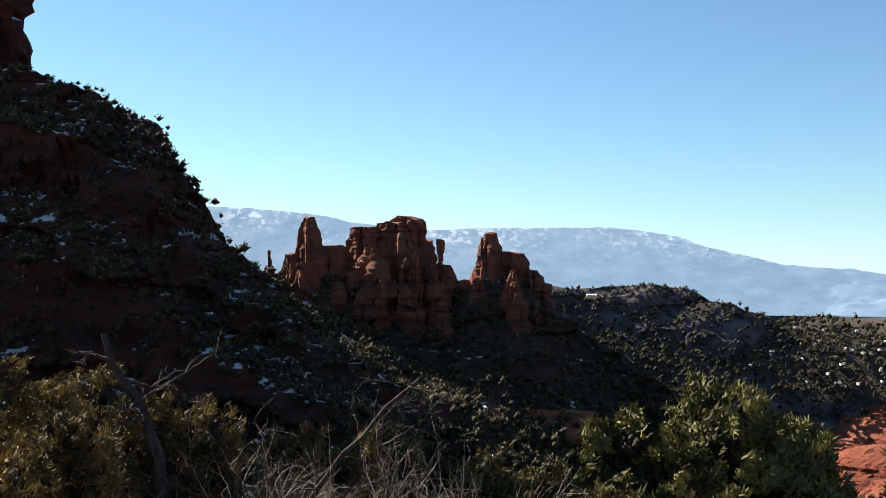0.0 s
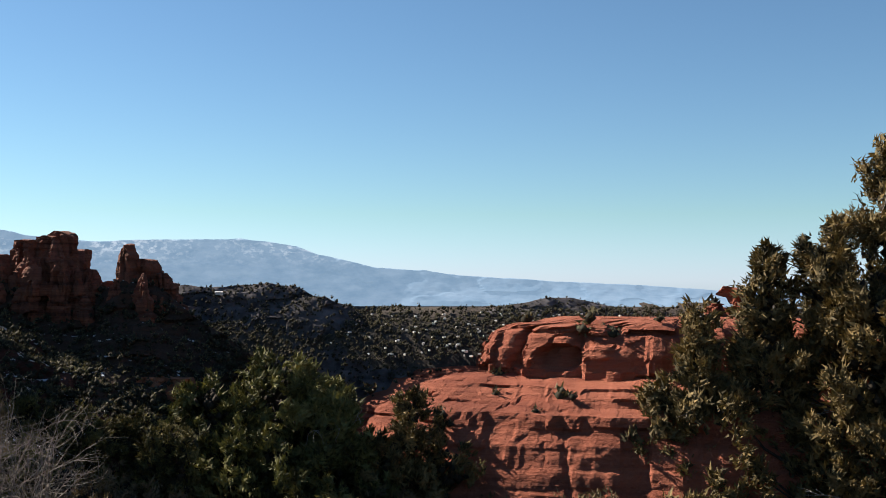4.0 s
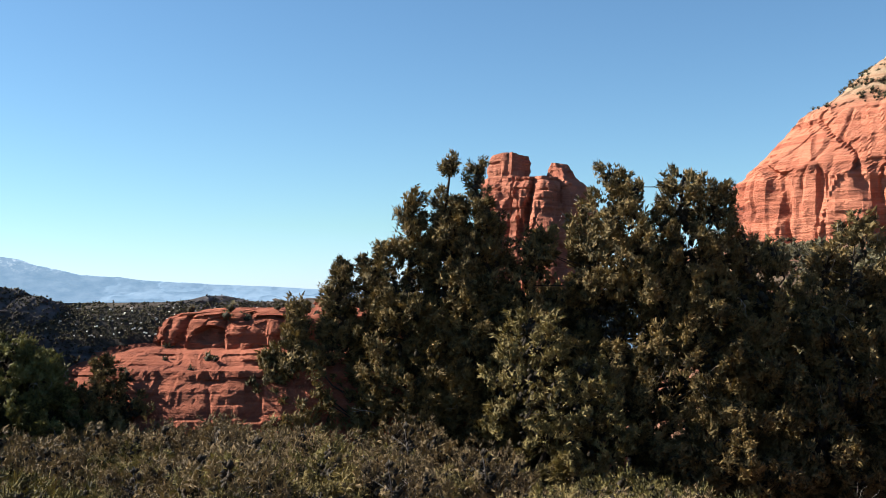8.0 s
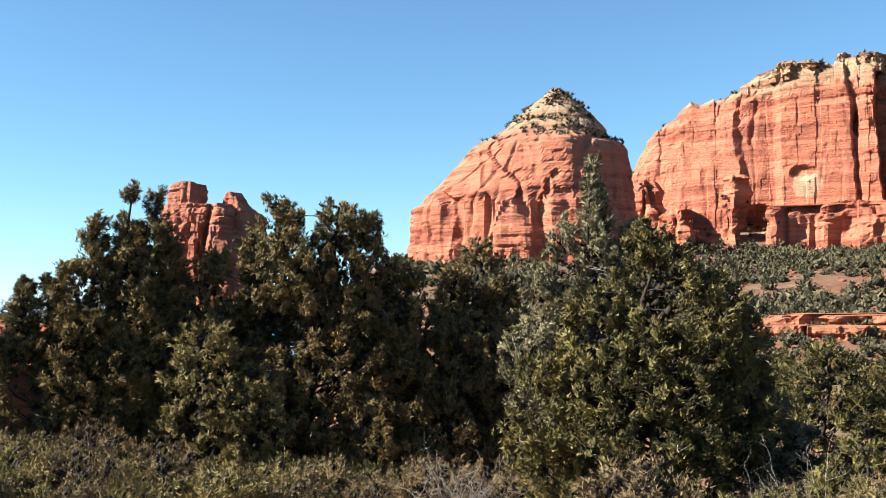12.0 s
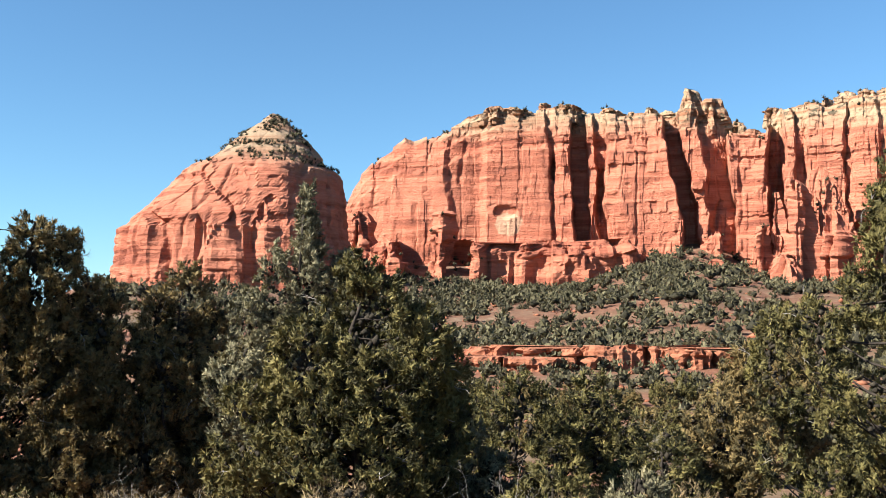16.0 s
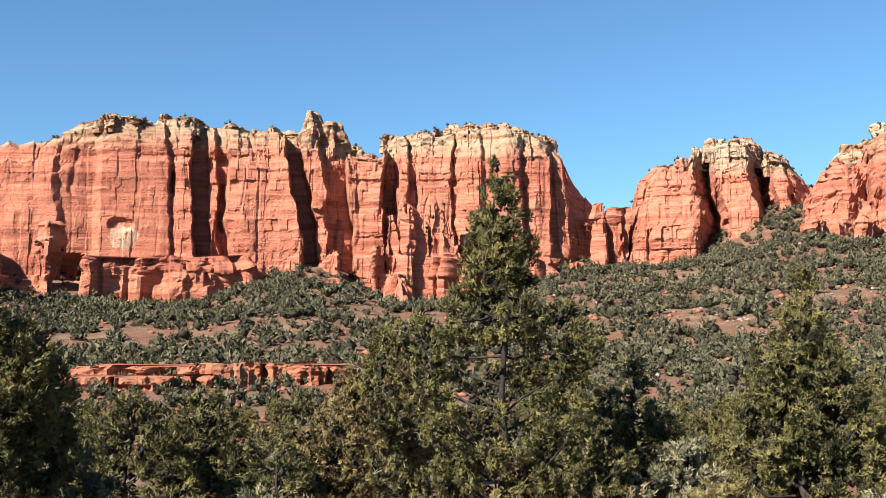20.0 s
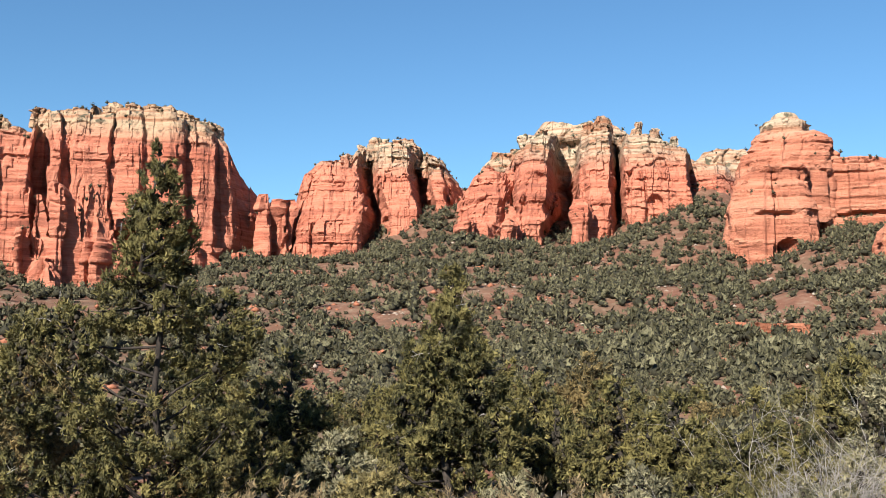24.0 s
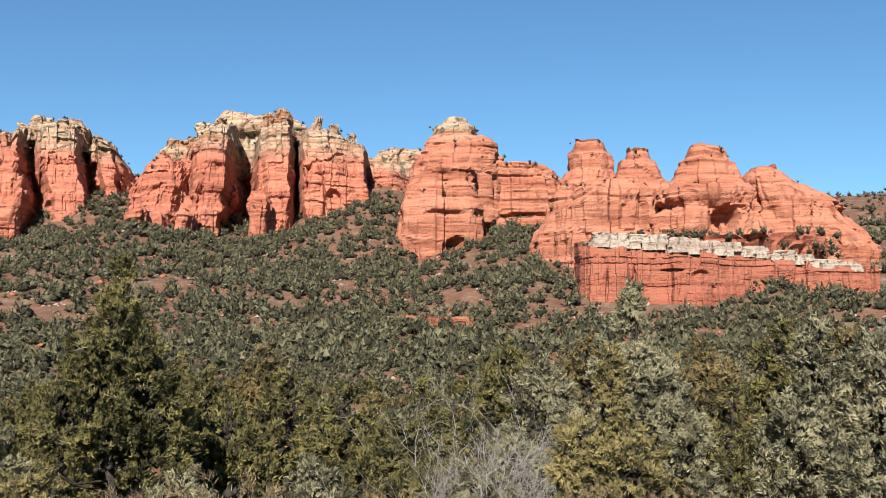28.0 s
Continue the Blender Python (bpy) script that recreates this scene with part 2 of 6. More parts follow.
# Hill scrub paler than far scrub: haze is put into its colour.
LEAF_HILL = leaf_material("haze_toned_hill_scrub", (0.024, 0.024, 0.021), (0.092, 0.090, 0.074), (0.17, 0.16, 0.125))
BARK = bark_material("juniper_bark", (0.014, 0.011, 0.009), (0.045, 0.035, 0.028))
DEAD = bark_material("weathered_dead_wood", (0.11, 0.095, 0.085), (0.30, 0.27, 0.245), 9.0)
SNAG = bark_material("dark_dead_wood", (0.022, 0.018, 0.016), (0.070, 0.060, 0.053), 9.0)
# Dark browns for lumps that imitate shade inside crowns and scrub.
CROWN_SHADE = bark_material("inner_crown_shade", (0.012, 0.010, 0.007), (0.045, 0.036, 0.025))
SCRUB_HEART = bark_material("scrub_inner_shade", (0.014, 0.013, 0.008), (0.038, 0.034, 0.020), 1.5)
TWIGGY = bark_material("grey_bare_twigs", (0.07, 0.06, 0.052), (0.24, 0.205, 0.175), 9.0)

# ---- the ground: one sheet from the lookout to the horizon ----
AZ_KEYS = [-180, -90, -40, 5, 23, 32, 42, 60, 66, 73, 79, 92, 100.5, 107, 114.8, 117, 122.5, 128, 142, 165, 180]
R_KEYS = [0, 5, 20, 45, 80, 130, 200, 300, 450, 600, 680, 800, 1500, 4900]
SW = [-1.8, -2.3, -4.6, -8.6, -11, -11.5, -13, -16, -20, -23, -25, -27, -30, -46]
WEST = [-1.8, -2.3, -4.6, -9.0, -14.5, -7, 1, 8, 18, 26, 30, 36, 40, 40]
SADDLE = [-1.8, -2.3, -4.6, -9.0, -14.5, -14, -14, -16, -20, -23, -25, -27, -30, -46]
NORTH = [-1.8, -2.4, -4.8, -9.2, -12.5, -13, -9.5, -2, 13, 29, 46, 52, 60, 60]
GAP = [-1.8, -2.4, -4.8, -9.2, -12.5, -13, -9.5, 0, 20, 47, 62, 72, 90, 90]
MID = [-1.8, -2.4, -4.8, -9.2, -12.5, -13, -9.5, 0, 23, 54, 76, 104, 140, 140]
HIGH = [-1.8, -2.4, -4.8, -9.2, -12.5, -13, -9.5, 1, 24, 56, 84, 132, 165, 165]
SHELF = [-1.8, -2.4, -4.8, -9.0, -12.5, -13, -10.5, -4, 20, 60, 72, 90, 110, 110]
EAST = [-1.8, -2.4, -4.6, -8.5, -12, -13, -10, -3, 18, 58, 80, 108, 140, 140]
APRON = [-1.8, -2.4, -4.8, -9.2, -12.5, -13, -9.5, -1, 19, 47, 62, 66, 70, 70]
NOTCH = [-1.8, -2.4, -4.8, -9.2, -12.5, -13, -9.5, 0, 23, 60, 90, 124, 150, 150]
NOTCH_2 = [-1.8, -2.4, -4.8, -9.2, -12.5, -13, -9.5, 1, 25, 66, 100, 138, 165, 165]
NOTCH_3 = [-1.8, -2.4, -4.8, -9.0, -12.5, -13, -10, 0, 28, 68, 76, 96, 120, 120]
BACK = [-1.8, -1.8, -1.6, -1.5, -1.5, -2, -4, -6, -8, -8, -9, -10, -10, -10]
PROFILES = np.array([BACK, BACK, SW, SW, SW, SADDLE, WEST, NORTH, NORTH, APRON, NORTH, GAP, NOTCH, MID, NOTCH_2, HIGH, NOTCH_3, SHELF, EAST, BACK, BACK], float)


def ground_z(x, y):
    """Height of the ground at x, y."""
    x, y = np.asarray(x, float), np.asarray(y, float)
    az, r = np.degrees(np.arctan2(x, y)), np.hypot(x, y)
    cols = np.stack([np.interp(r, R_KEYS, p) for p in PROFILES], 0)
    k = np.clip(np.searchsorted(AZ_KEYS, az, side="right") - 1, 0, len(AZ_KEYS) - 2)
    keys = np.array(AZ_KEYS, float)
    f = (az - keys[k]) / (keys[k + 1] - keys[k])
    f = np.clip(f, 0, 1)
    f = f * f * (3 - 2 * f)
    lo = np.take_along_axis(cols, k[None], 0)[0]
    hi = np.take_along_axis(cols, (k + 1)[None], 0)[0]
    z = lo * (1 - f) + hi * f
    # the southern woods climb to the talus; behind the slickrock the town's valley climbs to the mesa
    south = np.clip((az + 60) / 20, 0, 1) * np.clip((34 - az) / 4, 0, 1)
    woods = np.clip((4 - az) / 4, 0, 1)
    near = np.interp(r, [0, 48, 54, 60, 66, 72, 79.5], [0, 0, 3.2, 5.0, 5.0, 5.8, 7.5]) * woods
    far = np.interp(r, [77.5, 79.5, 81.3, 83, 84, 92, 130], [0, 1, 1, 1, 1, 1, 0])
    dale = np.interp(r, [77.5, 79.5, 81.3, 83, 84, 92, 130], [-9, -2.7, -1.3, -0.42, -0.08, -2.5, -11])
    z = z + south * near * (1 - far)
    z = z * (1 - south * far) + dale * south * far
    amp = np.clip((r - 3) / 60, 0, 1) * (1 - 0.9 * south * np.clip((r - 72) / 6, 0, 1) * (r < 130))
    z = z + amp * (2.0 * fbm(x / 38, y / 38, 0.5) + 0.5 * fbm(x / 7, y / 7, 3.5, 3))
    z = z + np.clip((r - 170) / 200, 0, 1) * (6 * fbm(x / 42, y / 42, 4.5, 3) + 5 * np.abs(fbm(x / 60, y / 60, 7.5, 3))) * (r < 1500)
    z = z + np.clip((r - 180) / 300, 0, 1) * 16 * fbm(x / 110, y / 110, 9.5, 4) * (r < 1500)
    return z


def gz(x, y):
    return float(ground_z(np.array([x]), np.array([y]))[0])

azs = np.concatenate([np.arange(-180, -40, 4.0), np.arange(-40, 150, 0.6), np.arange(150, 180, 4.0)])
rs = np.concatenate([[0.0], np.geomspace(1.5, 4900, 210)])
A, R = np.meshgrid(np.radians(azs), rs, indexing="ij")
gx, gy = R * np.sin(A), R * np.cos(A)
gv = np.stack([gx, gy, ground_z(gx.ravel(), gy.ravel()).reshape(gx.shape)], -1)
na, nr = gx.shape
i0 = np.arange(na)[:, None] * nr + np.arange(nr - 1)[None]
i1 = np.roll(np.arange(na), -1)[:, None] * nr + np.arange(nr - 1)[None]
gf = np.stack([i0, i0 + 1, i1 + 1, i1], -1).reshape(-1, 4)
ground = new("ground", mesh_of("ground", gv.reshape(-1, 3), gf, GROUND, True))
tagged(ground, "red desert soil with dry grass sloping down from the lookout", "ground", kind="structure")

# ---- bedded rock ----
CLIFF = ((0, 1.08, 0), (0.10, 1.05, 0), (0.13, 1.0, 0), (0.72, 0.93, 0), (0.76, 0.87, 0), (0.86, 0.84, 0), (0.89, 0.74, 0), (0.96, 0.68, 0), (1, 0.5, 0))
TOWER = ((0, 1.1, 0), (0.15, 1.0, 0), (0.5, 0.93, 0), (0.8, 0.84, 0), (0.9, 0.72, 0), (1, 0.5, 0))
WALL = ((0, 1.05, 0), (0.12, 1.02, 0), (0.15, 1.0, 0), (0.78, 0.97, 0), (0.82, 0.92, 0), (0.9, 0.9, 0), (0.92, 0.82, 0), (0.97, 0.79, 0), (1, 0.66, 0))
CRAGGY = ((0, 1.2, 0), (0.35, 1.05, 0), (0.4, 0.9, 0), (0.65, 0.82, 0), (0.7, 0.62, 0.04), (0.9, 0.55, 0.04), (1, 0.35, 0.05))
ROUND = ((0, 1.06, 0), (0.2, 1.0, 0), (0.55, 0.97, 0), (0.75, 0.92, 0), (0.78, 0.87, 0), (0.9, 0.78, 0), (0.93, 0.7, 0), (1, 0.5, 0))
LEDGE = ((0, 1.04, 0), (0.3, 1.0, 0), (0.9, 0.97, 0), (1, 0.93, 0))
FIN = ((0, 1.15, 0), (0.3, 1.0, 0), (0.65, 0.88, 0), (0.85, 0.62, 0.05), (1, 0.25, 0.1))
CRAG = ((0, 1.3, 0), (0.4, 1.0, 0), (0.7, 0.75, 0), (0.88, 0.5, 0.05), (1, 0.2, 0.05))
TOPS, ALL = {}, {}


def mass(name, parent, mat, az, r, half, deep, el0, el1, prof=CLIFF, org=(0, 0, 0), size=1.0, step=1.0, square=3.2,
         crack=1.0, strata=1.0, lump=1.0, hollows=(), seed=0.0, foot=0.15, ragged=1.0, cone=0.5, turn=0.0, block=1.0, label=""):
    """One body of bedded rock. az, half: degrees seen from org; r, deep: metres from org and half the depth; el0, el1: bottom and top.
    prof: height share, width share, sideways shift in half widths. hollows: az, el, half width, half height in degrees, depth in metres."""
    org = np.array(org, float)
    a = radians(az)
    side, out = np.array([math.cos(a), -math.sin(a)]), np.array([math.sin(a), math.cos(a)])
    w = r * math.tan(radians(half))
    if turn:
        deep = min(deep, 0.45 * w / abs(math.sin(radians(turn))))
        w = (w - 0.8 * deep * abs(math.sin(radians(turn)))) / math.cos(radians(turn))
    z0, z1 = org[2] + r * math.tan(radians(el0)), org[2] + r * math.tan(radians(el1))
    H = z1 - z0
    nv = max(10, int(H * (1 + foot) / step))
    nu = max(28, int(2.6 * (w + 0.6 * deep) / step))
    # more points on the side that faces the lookout
    q = np.linspace(-1, 1, nu, endpoint=False)
    phi = np.pi * (0.62 * q + 0.38 * np.sign(q) * np.abs(q) ** 3) - np.pi / 2
    hh = np.linspace(-foot, 1, nv)
    ph, pr, ps = (np.array([p[k] for p in prof], float) for k in range(3))
    rad, shift = np.interp(hh, ph, pr), np.interp(hh, ph, ps)
    cu, su = np.cos(phi), np.sin(phi)
    sup = (np.abs(cu) ** square + np.abs(su) ** square) ** (-1 / square)
    U = sup[None] * cu[None] * rad[:, None] + shift[:, None]
    V = sup[None] * su[None] * (1 - cone + cone * rad[:, None])
    ct, st = math.cos(radians(turn)), math.sin(radians(turn))
    along, back = w * U * ct - deep * V * st, w * U * st + deep * V * ct
    X = org[0] + out[0] * (r + back) + side[0] * along
    Y = org[1] + out[1] * (r + back) + side[1] * along
    Z = np.repeat((z0 + H * hh)[:, None], nu, 1)
    na_, nb_ = cu * deep * ct - su * w * st, cu * deep * st + su * w * ct
    nx = side[0] * na_ + out[0] * nb_
    ny = side[1] * na_ + out[1] * nb_
    nl = np.hypot(nx, ny) + 1e-6
    nx, ny = (nx / nl)[None], (ny / nl)[None]
    L, s = 9.0 * size, seed * 13.7
    n1 = vnoise(X / L + s, Y / L, Z / (7 * L)) - 0.5
    n2 = vnoise(X / (2.6 * L) + s, Y / (2.6 * L), Z / (9 * L) + 4) - 0.5
    n3 = vnoise(X / (0.45 * L) + s, Y / (0.45 * L), Z / (2.2 * L) + 8) - 0.5
    d = lump * size * (7.0 * n2 + 1.2 * n1)
    d -= crack * size * (5.0 * np.exp(-(n1 / 0.045) ** 2) * (vnoise(X / L, Y / L, Z / (3 * L) + s) > 0.42) + 1.6 * np.exp(-(n3 / 0.06) ** 2))
    bed = Z / (2.4 * size) + 1.5 * fbm(X / (5 * L), Y / (5 * L), Z / (5 * L), 2)
    kb = np.floor(bed)
    fr = bed - kb
    upper = 0.35 + 1.1 * np.clip((hh[:, None] - 0.6) / 0.25, 0, 1)
    local = np.clip(2.2 * vnoise(X / (1.6 * L), Y / (1.6 * L), Z / (1.2 * L) + s) - 0.5, 0, 1)
    d += strata * upper * size * (1.4 * (vnoise(kb * 0.73 + s, X / (4 * L), Y / (4 * L)) - 0.5) - 0.6 * local * np.exp(-(np.minimum(fr, 1 - fr) / 0.10) ** 2))
    big = vnoise(Z / (9 * size) + s, X / (6 * L), Y / (6 * L))
    d += strata * upper * size * 2.0 * (np.clip((big - 0.5) * 5, -0.5, 0.5))
    d += size * 1.4 * fbm(X / (0.8 * L), Y / (0.8 * L), Z / (0.8 * L), 4)
    for ha, he, hw, hhh, dep in hollows:
        aa = np.degrees(np.arctan2(X - org[0], Y - org[1])) - ha
        aa = (aa + 180) % 360 - 180
        ee = np.degrees(np.arctan2(Z - org[2], np.hypot(X - org[0], Y - org[1]))) - he
        rr = (aa / hw) ** 2 + (ee / hhh) ** 2
        d -= dep * np.clip((1 - rr) * 2.5, 0, 1) * np.clip(0.55 + 0.45 * ee / hhh + 0.3, 0.1, 1)
    # jointed blocks
    for wide, tall, amp, wave in ((10.0, 70.0, 4.2, 0.25), (4.4, 26.0, 2.6, 0.35), (5.5, 7.0, 0.9, 0.8), (2.3, 3.1, 0.8, 0.8)):
        row = np.floor(Z / (tall * size) + wave * fbm(X / (3 * L), Y / (3 * L), 2.2, 2)).astype(int)
        off = 0.37 * row + 0.75 * wave * fbm(X / (2 * L), Y / (2 * L), Z / (2 * L), 2)
        ia = np.floor((X * side[0] + Y * side[1]) / (wide * size) + off).astype(int)
        ib = np.floor((X * out[0] + Y * out[1]) / (wide * size) + 0.5 * off).astype(int)
        d += block * size * amp * (LATTICE[ia % 32, ib % 32, row % 32] - 0.5)
    fade = np.clip(rad[:, None] / max(pr.max(), 1e-6) * 1.3, 0.25, 1)
    d = d * fade
    X, Y = X + nx * d, Y + ny * d
    top = np.clip((hh - 0.55) / 0.45, 0, 1)[:, None]
    Z = Z + ragged * top * (size * 3.2 * fbm(X / (1.3 * L) + s, Y / (1.3 * L), 0.5, 3) + 1.6 * size * (vnoise(X / (0.3 * L), Y / (0.3 * L), s) - 0.5))
    P = np.stack([X, Y, Z], -1).reshape(-1, 3)
    c = np.array([[X[-1].mean(), Y[-1].mean(), Z[-1].mean() + 0.01 * H]])
    base = np.arange(nv - 1)[:, None] * nu
    j, j1 = np.arange(nu)[None], np.roll(np.arange(nu), -1)[None]
    F = np.stack([base + j, base + j1, base + nu + j1, base + nu + j], -1).reshape(-1, 4)
    # the cap closes on a ring drawn in, then a point
    ring = P[-nu:] * 0.45 + c * 0.55
    ring[:, 2] = P[-nu:, 2] * 0.5 + c[0, 2] * 0.5
    n0 = len(P)
    P = np.concatenate([P, ring, c])
    t0 = (nv - 1) * nu
    F2 = np.stack([t0 + j[0], t0 + j1[0], n0 + j1[0], n0 + j[0]], -1)
    F3 = np.stack([n0 + j[0], n0 + j1[0], np.full(nu, n0 + nu), np.full(nu, n0 + nu)], -1)
    me = bpy.data.meshes.new(name)
    faces = F.tolist() + F2.tolist() + [f[:3] for f in F3.tolist()]
    me.from_pydata(P.tolist(), [], faces)
    me.materials.append(mat)
    ob = part(name, me, parent, label)
    ALL.setdefault(parent.name, []).append(P[2 * nu:n0])
    TOPS.setdefault(parent.name, []).append(np.concatenate([P[int(0.72 * nv) * nu:n0], ring]))
    return ob


def formation(name, label, category="rock formation"):
    return tagged(new(name), label, category)


PEAK_ROCK = rock_material("banded_peak_sandstone", 3.0, cap_z=78, cap_depth=12, pale_tone=(0.36, 0.27, 0.18))
CLIFF_ROCK = rock_material("red_cliff_sandstone", 3.0, cap_z=125, cap_depth=11, pale_tone=(0.42, 0.30, 0.19), scar=(way(63.45) * 631 + Vector((0, 0, 69.0)), 8.5, 7.5))
NORTH_ROCK = rock_material("red_and_cream_sandstone", 3.0, cap_z=116, cap_depth=10)
DOME_ROCK = rock_material("orange_dome_sandstone", 3.0, cap_z=116, cap_depth=6, tones=((0.205, 0.056, 0.030), (0.345, 0.112, 0.062), (0.46, 0.195, 0.120)), streak=0.2)
LEDGE_ROCK = rock_material("dark_red_ledge_sandstone", 2.0, tones=((0.185, 0.052, 0.032), (0.29, 0.088, 0.052), (0.345, 0.122, 0.074)))
PALE_ROCK = rock_material("pale_limestone_band", 1.5, tones=((0.225, 0.130, 0.092), (0.335, 0.250, 0.190), (0.400, 0.330, 0.265)), streak=0.15)
BENCH_ROCK = rock_material("dark_slickrock", 0.5, tones=((0.15, 0.040, 0.023), (0.26, 0.074, 0.042), (0.34, 0.110, 0.064)), streak=0.25)
SLICK_ROCK = rock_material("slickrock", 0.5, tones=((0.209, 0.067, 0.035), (0.290, 0.104, 0.055), (0.336, 0.136, 0.078)), streak=0.2)
# Scrubby red rock with the mountainside's shade painted into its tones.
SHADE_ROCK = rock_material("shaded_scrubby_rock", 0.45, tones=((0.028, 0.016, 0.014), (0.052, 0.023, 0.018), (0.090, 0.036, 0.026)), snow=0.04, snow_scale=2.5)
# Spire sandstone, its tones lowered to carry shade in the colour.
SMALL_ROCK = rock_material("shade_toned_butte_sandstone", 0.2, tones=((0.062, 0.025, 0.018), (0.145, 0.052, 0.032), (0.225, 0.088, 0.054)))
TWIN_ROCK = rock_material("twin_butte_sandstone", 0.35, tones=((0.23, 0.066, 0.042), (0.35, 0.114, 0.070), (0.43, 0.165, 0.104)))
# Talus tones hold dark scrub plus painted shade below the spires.
TALUS = rock_material("shaded_scrubby_talus", 0.5, tones=((0.025, 0.022, 0.017), (0.042, 0.034, 0.024), (0.077, 0.042, 0.029)), snow=-0.1, snow_scale=6.0)
# Grey hill soil with haze painted into the tone.
HILL = plain_material("haze_toned_hill_soil", (0.066, 0.061, 0.064), 0.95, 0.7, 1.4)

def relief(name, parent, mat, az0, az1, low, crest, r0, r1, rise=((0, 0), (1, 1)), rough=1.0, grain=1.0, seed=0.0, n_az=360, n_v=110, label=""):
    """A hillside that climbs from elevation low at distance r0 to the crest line at r1, and falls away behind. crest, r1: keys by azimuth."""
    az = np.linspace(az0, az1, n_az)
    c = np.interp(az, *zip(*crest))
    back = np.interp(az, *zip(*r1))
    v = np.concatenate([np.linspace(0, 1, n_v), np.linspace(1, 1.6, n_v // 4)[1:]])
    AZ, V = np.meshgrid(az, v, indexing="ij")
    far = np.maximum(V - 1, 0)
    lift = np.interp(np.minimum(V, 1) + 0.05 * rough * fbm(AZ * 1.1 + seed, V * 3, seed, 3) * np.sin(np.pi * np.minimum(V, 1)), *zip(*rise))
    r0 = np.interp(az, *zip(*r0))[:, None]
    D = r0 + (back[:, None] - r0) * V
    el = low + (c[:, None] - low) * lift
    Z = D * np.tan(np.radians(el)) - far * 4.5 * (back[:, None] - r0) - 5.0 * (V == 0)
    a = np.radians(AZ)
    X, Y = D * np.sin(a), D * np.cos(a)
    soft = np.clip(V * 6, 0, 1)
    k = 1 / grain
    gully = np.abs(fbm(X * k * 0.45 + seed, Y * k * 0.12, Z * k * 0.12, 4))
    step = 0.22 * grain * rough * (fbm(X * k, Y * k, Z * k * 1.8 + seed, 5) - 1.4 * gully + 0.35)
    Z = Z + soft * step
    out = soft * 0.5 * grain * rough * (fbm(X * k * 1.3, seed, Z * k * 2.2, 4) + 0.5 * np.sign(fbm(seed, X * k * 0.5, Z * k * 1.1, 2)))
    X, Y = X - np.sin(a) * out, Y - np.cos(a) * out
    P = np.stack([X, Y, Z], -1)
    n = P.shape[1]
    q = (np.arange(n_az - 1)[:, None] * n + np.arange(n - 1)[None]).ravel()
    ob = part(name, mesh_of(name, P.reshape(-1, 3), np.stack([q, q + n, q + n + 1, q + 1], -1), mat), parent, label)
    ALL.setdefault(parent.name, []).append(P[:, 4:n_v].reshape(-1, 3))
    TOPS.setdefault(parent.name, []).append(P[:, int(0.9 * n_v):n_v].reshape(-1, 3))
    return ob


# the banded peak
peak = formation("banded_peak", "red and cream banded sandstone peak with a scrubby grey-green top", "mountain")
mass("rock_body", peak, PEAK_ROCK, 48.5, 540, 7.6, 60, 2.0, 11.95,
     ((0, 1.0, 0), (0.17, 0.97, -0.02), (0.34, 0.94, -0.03), (0.37, 0.90, 0.0), (0.42, 0.85, 0.04), (0.58, 0.69, 0.15), (0.67, 0.62, 0.19), (0.72, 0.5, 0.22), (0.79, 0.37, 0.25), (0.90, 0.20, 0.27), (0.96, 0.09, 0.27), (1, 0.02, 0.27)),
     turn=-14, size=2.2, step=1.2, square=2.5, crack=0.35, lump=0.18, block=0.3, strata=1.5, ragged=0.25, cone=0.9,
     hollows=((49.3, 5.4, 0.2, 1.1, 2.6), (49.6, 6.6, 0.22, 0.7, 2.6), (50.0, 7.4, 0.3, 0.3, 2.4), (46.2, 5.4, 0.2, 1.3, 2.2)), seed=1)

# the long cliff
C = formation("long_red_cliff", "long sheer red sandstone cliff with pale ledges on top", "cliff")


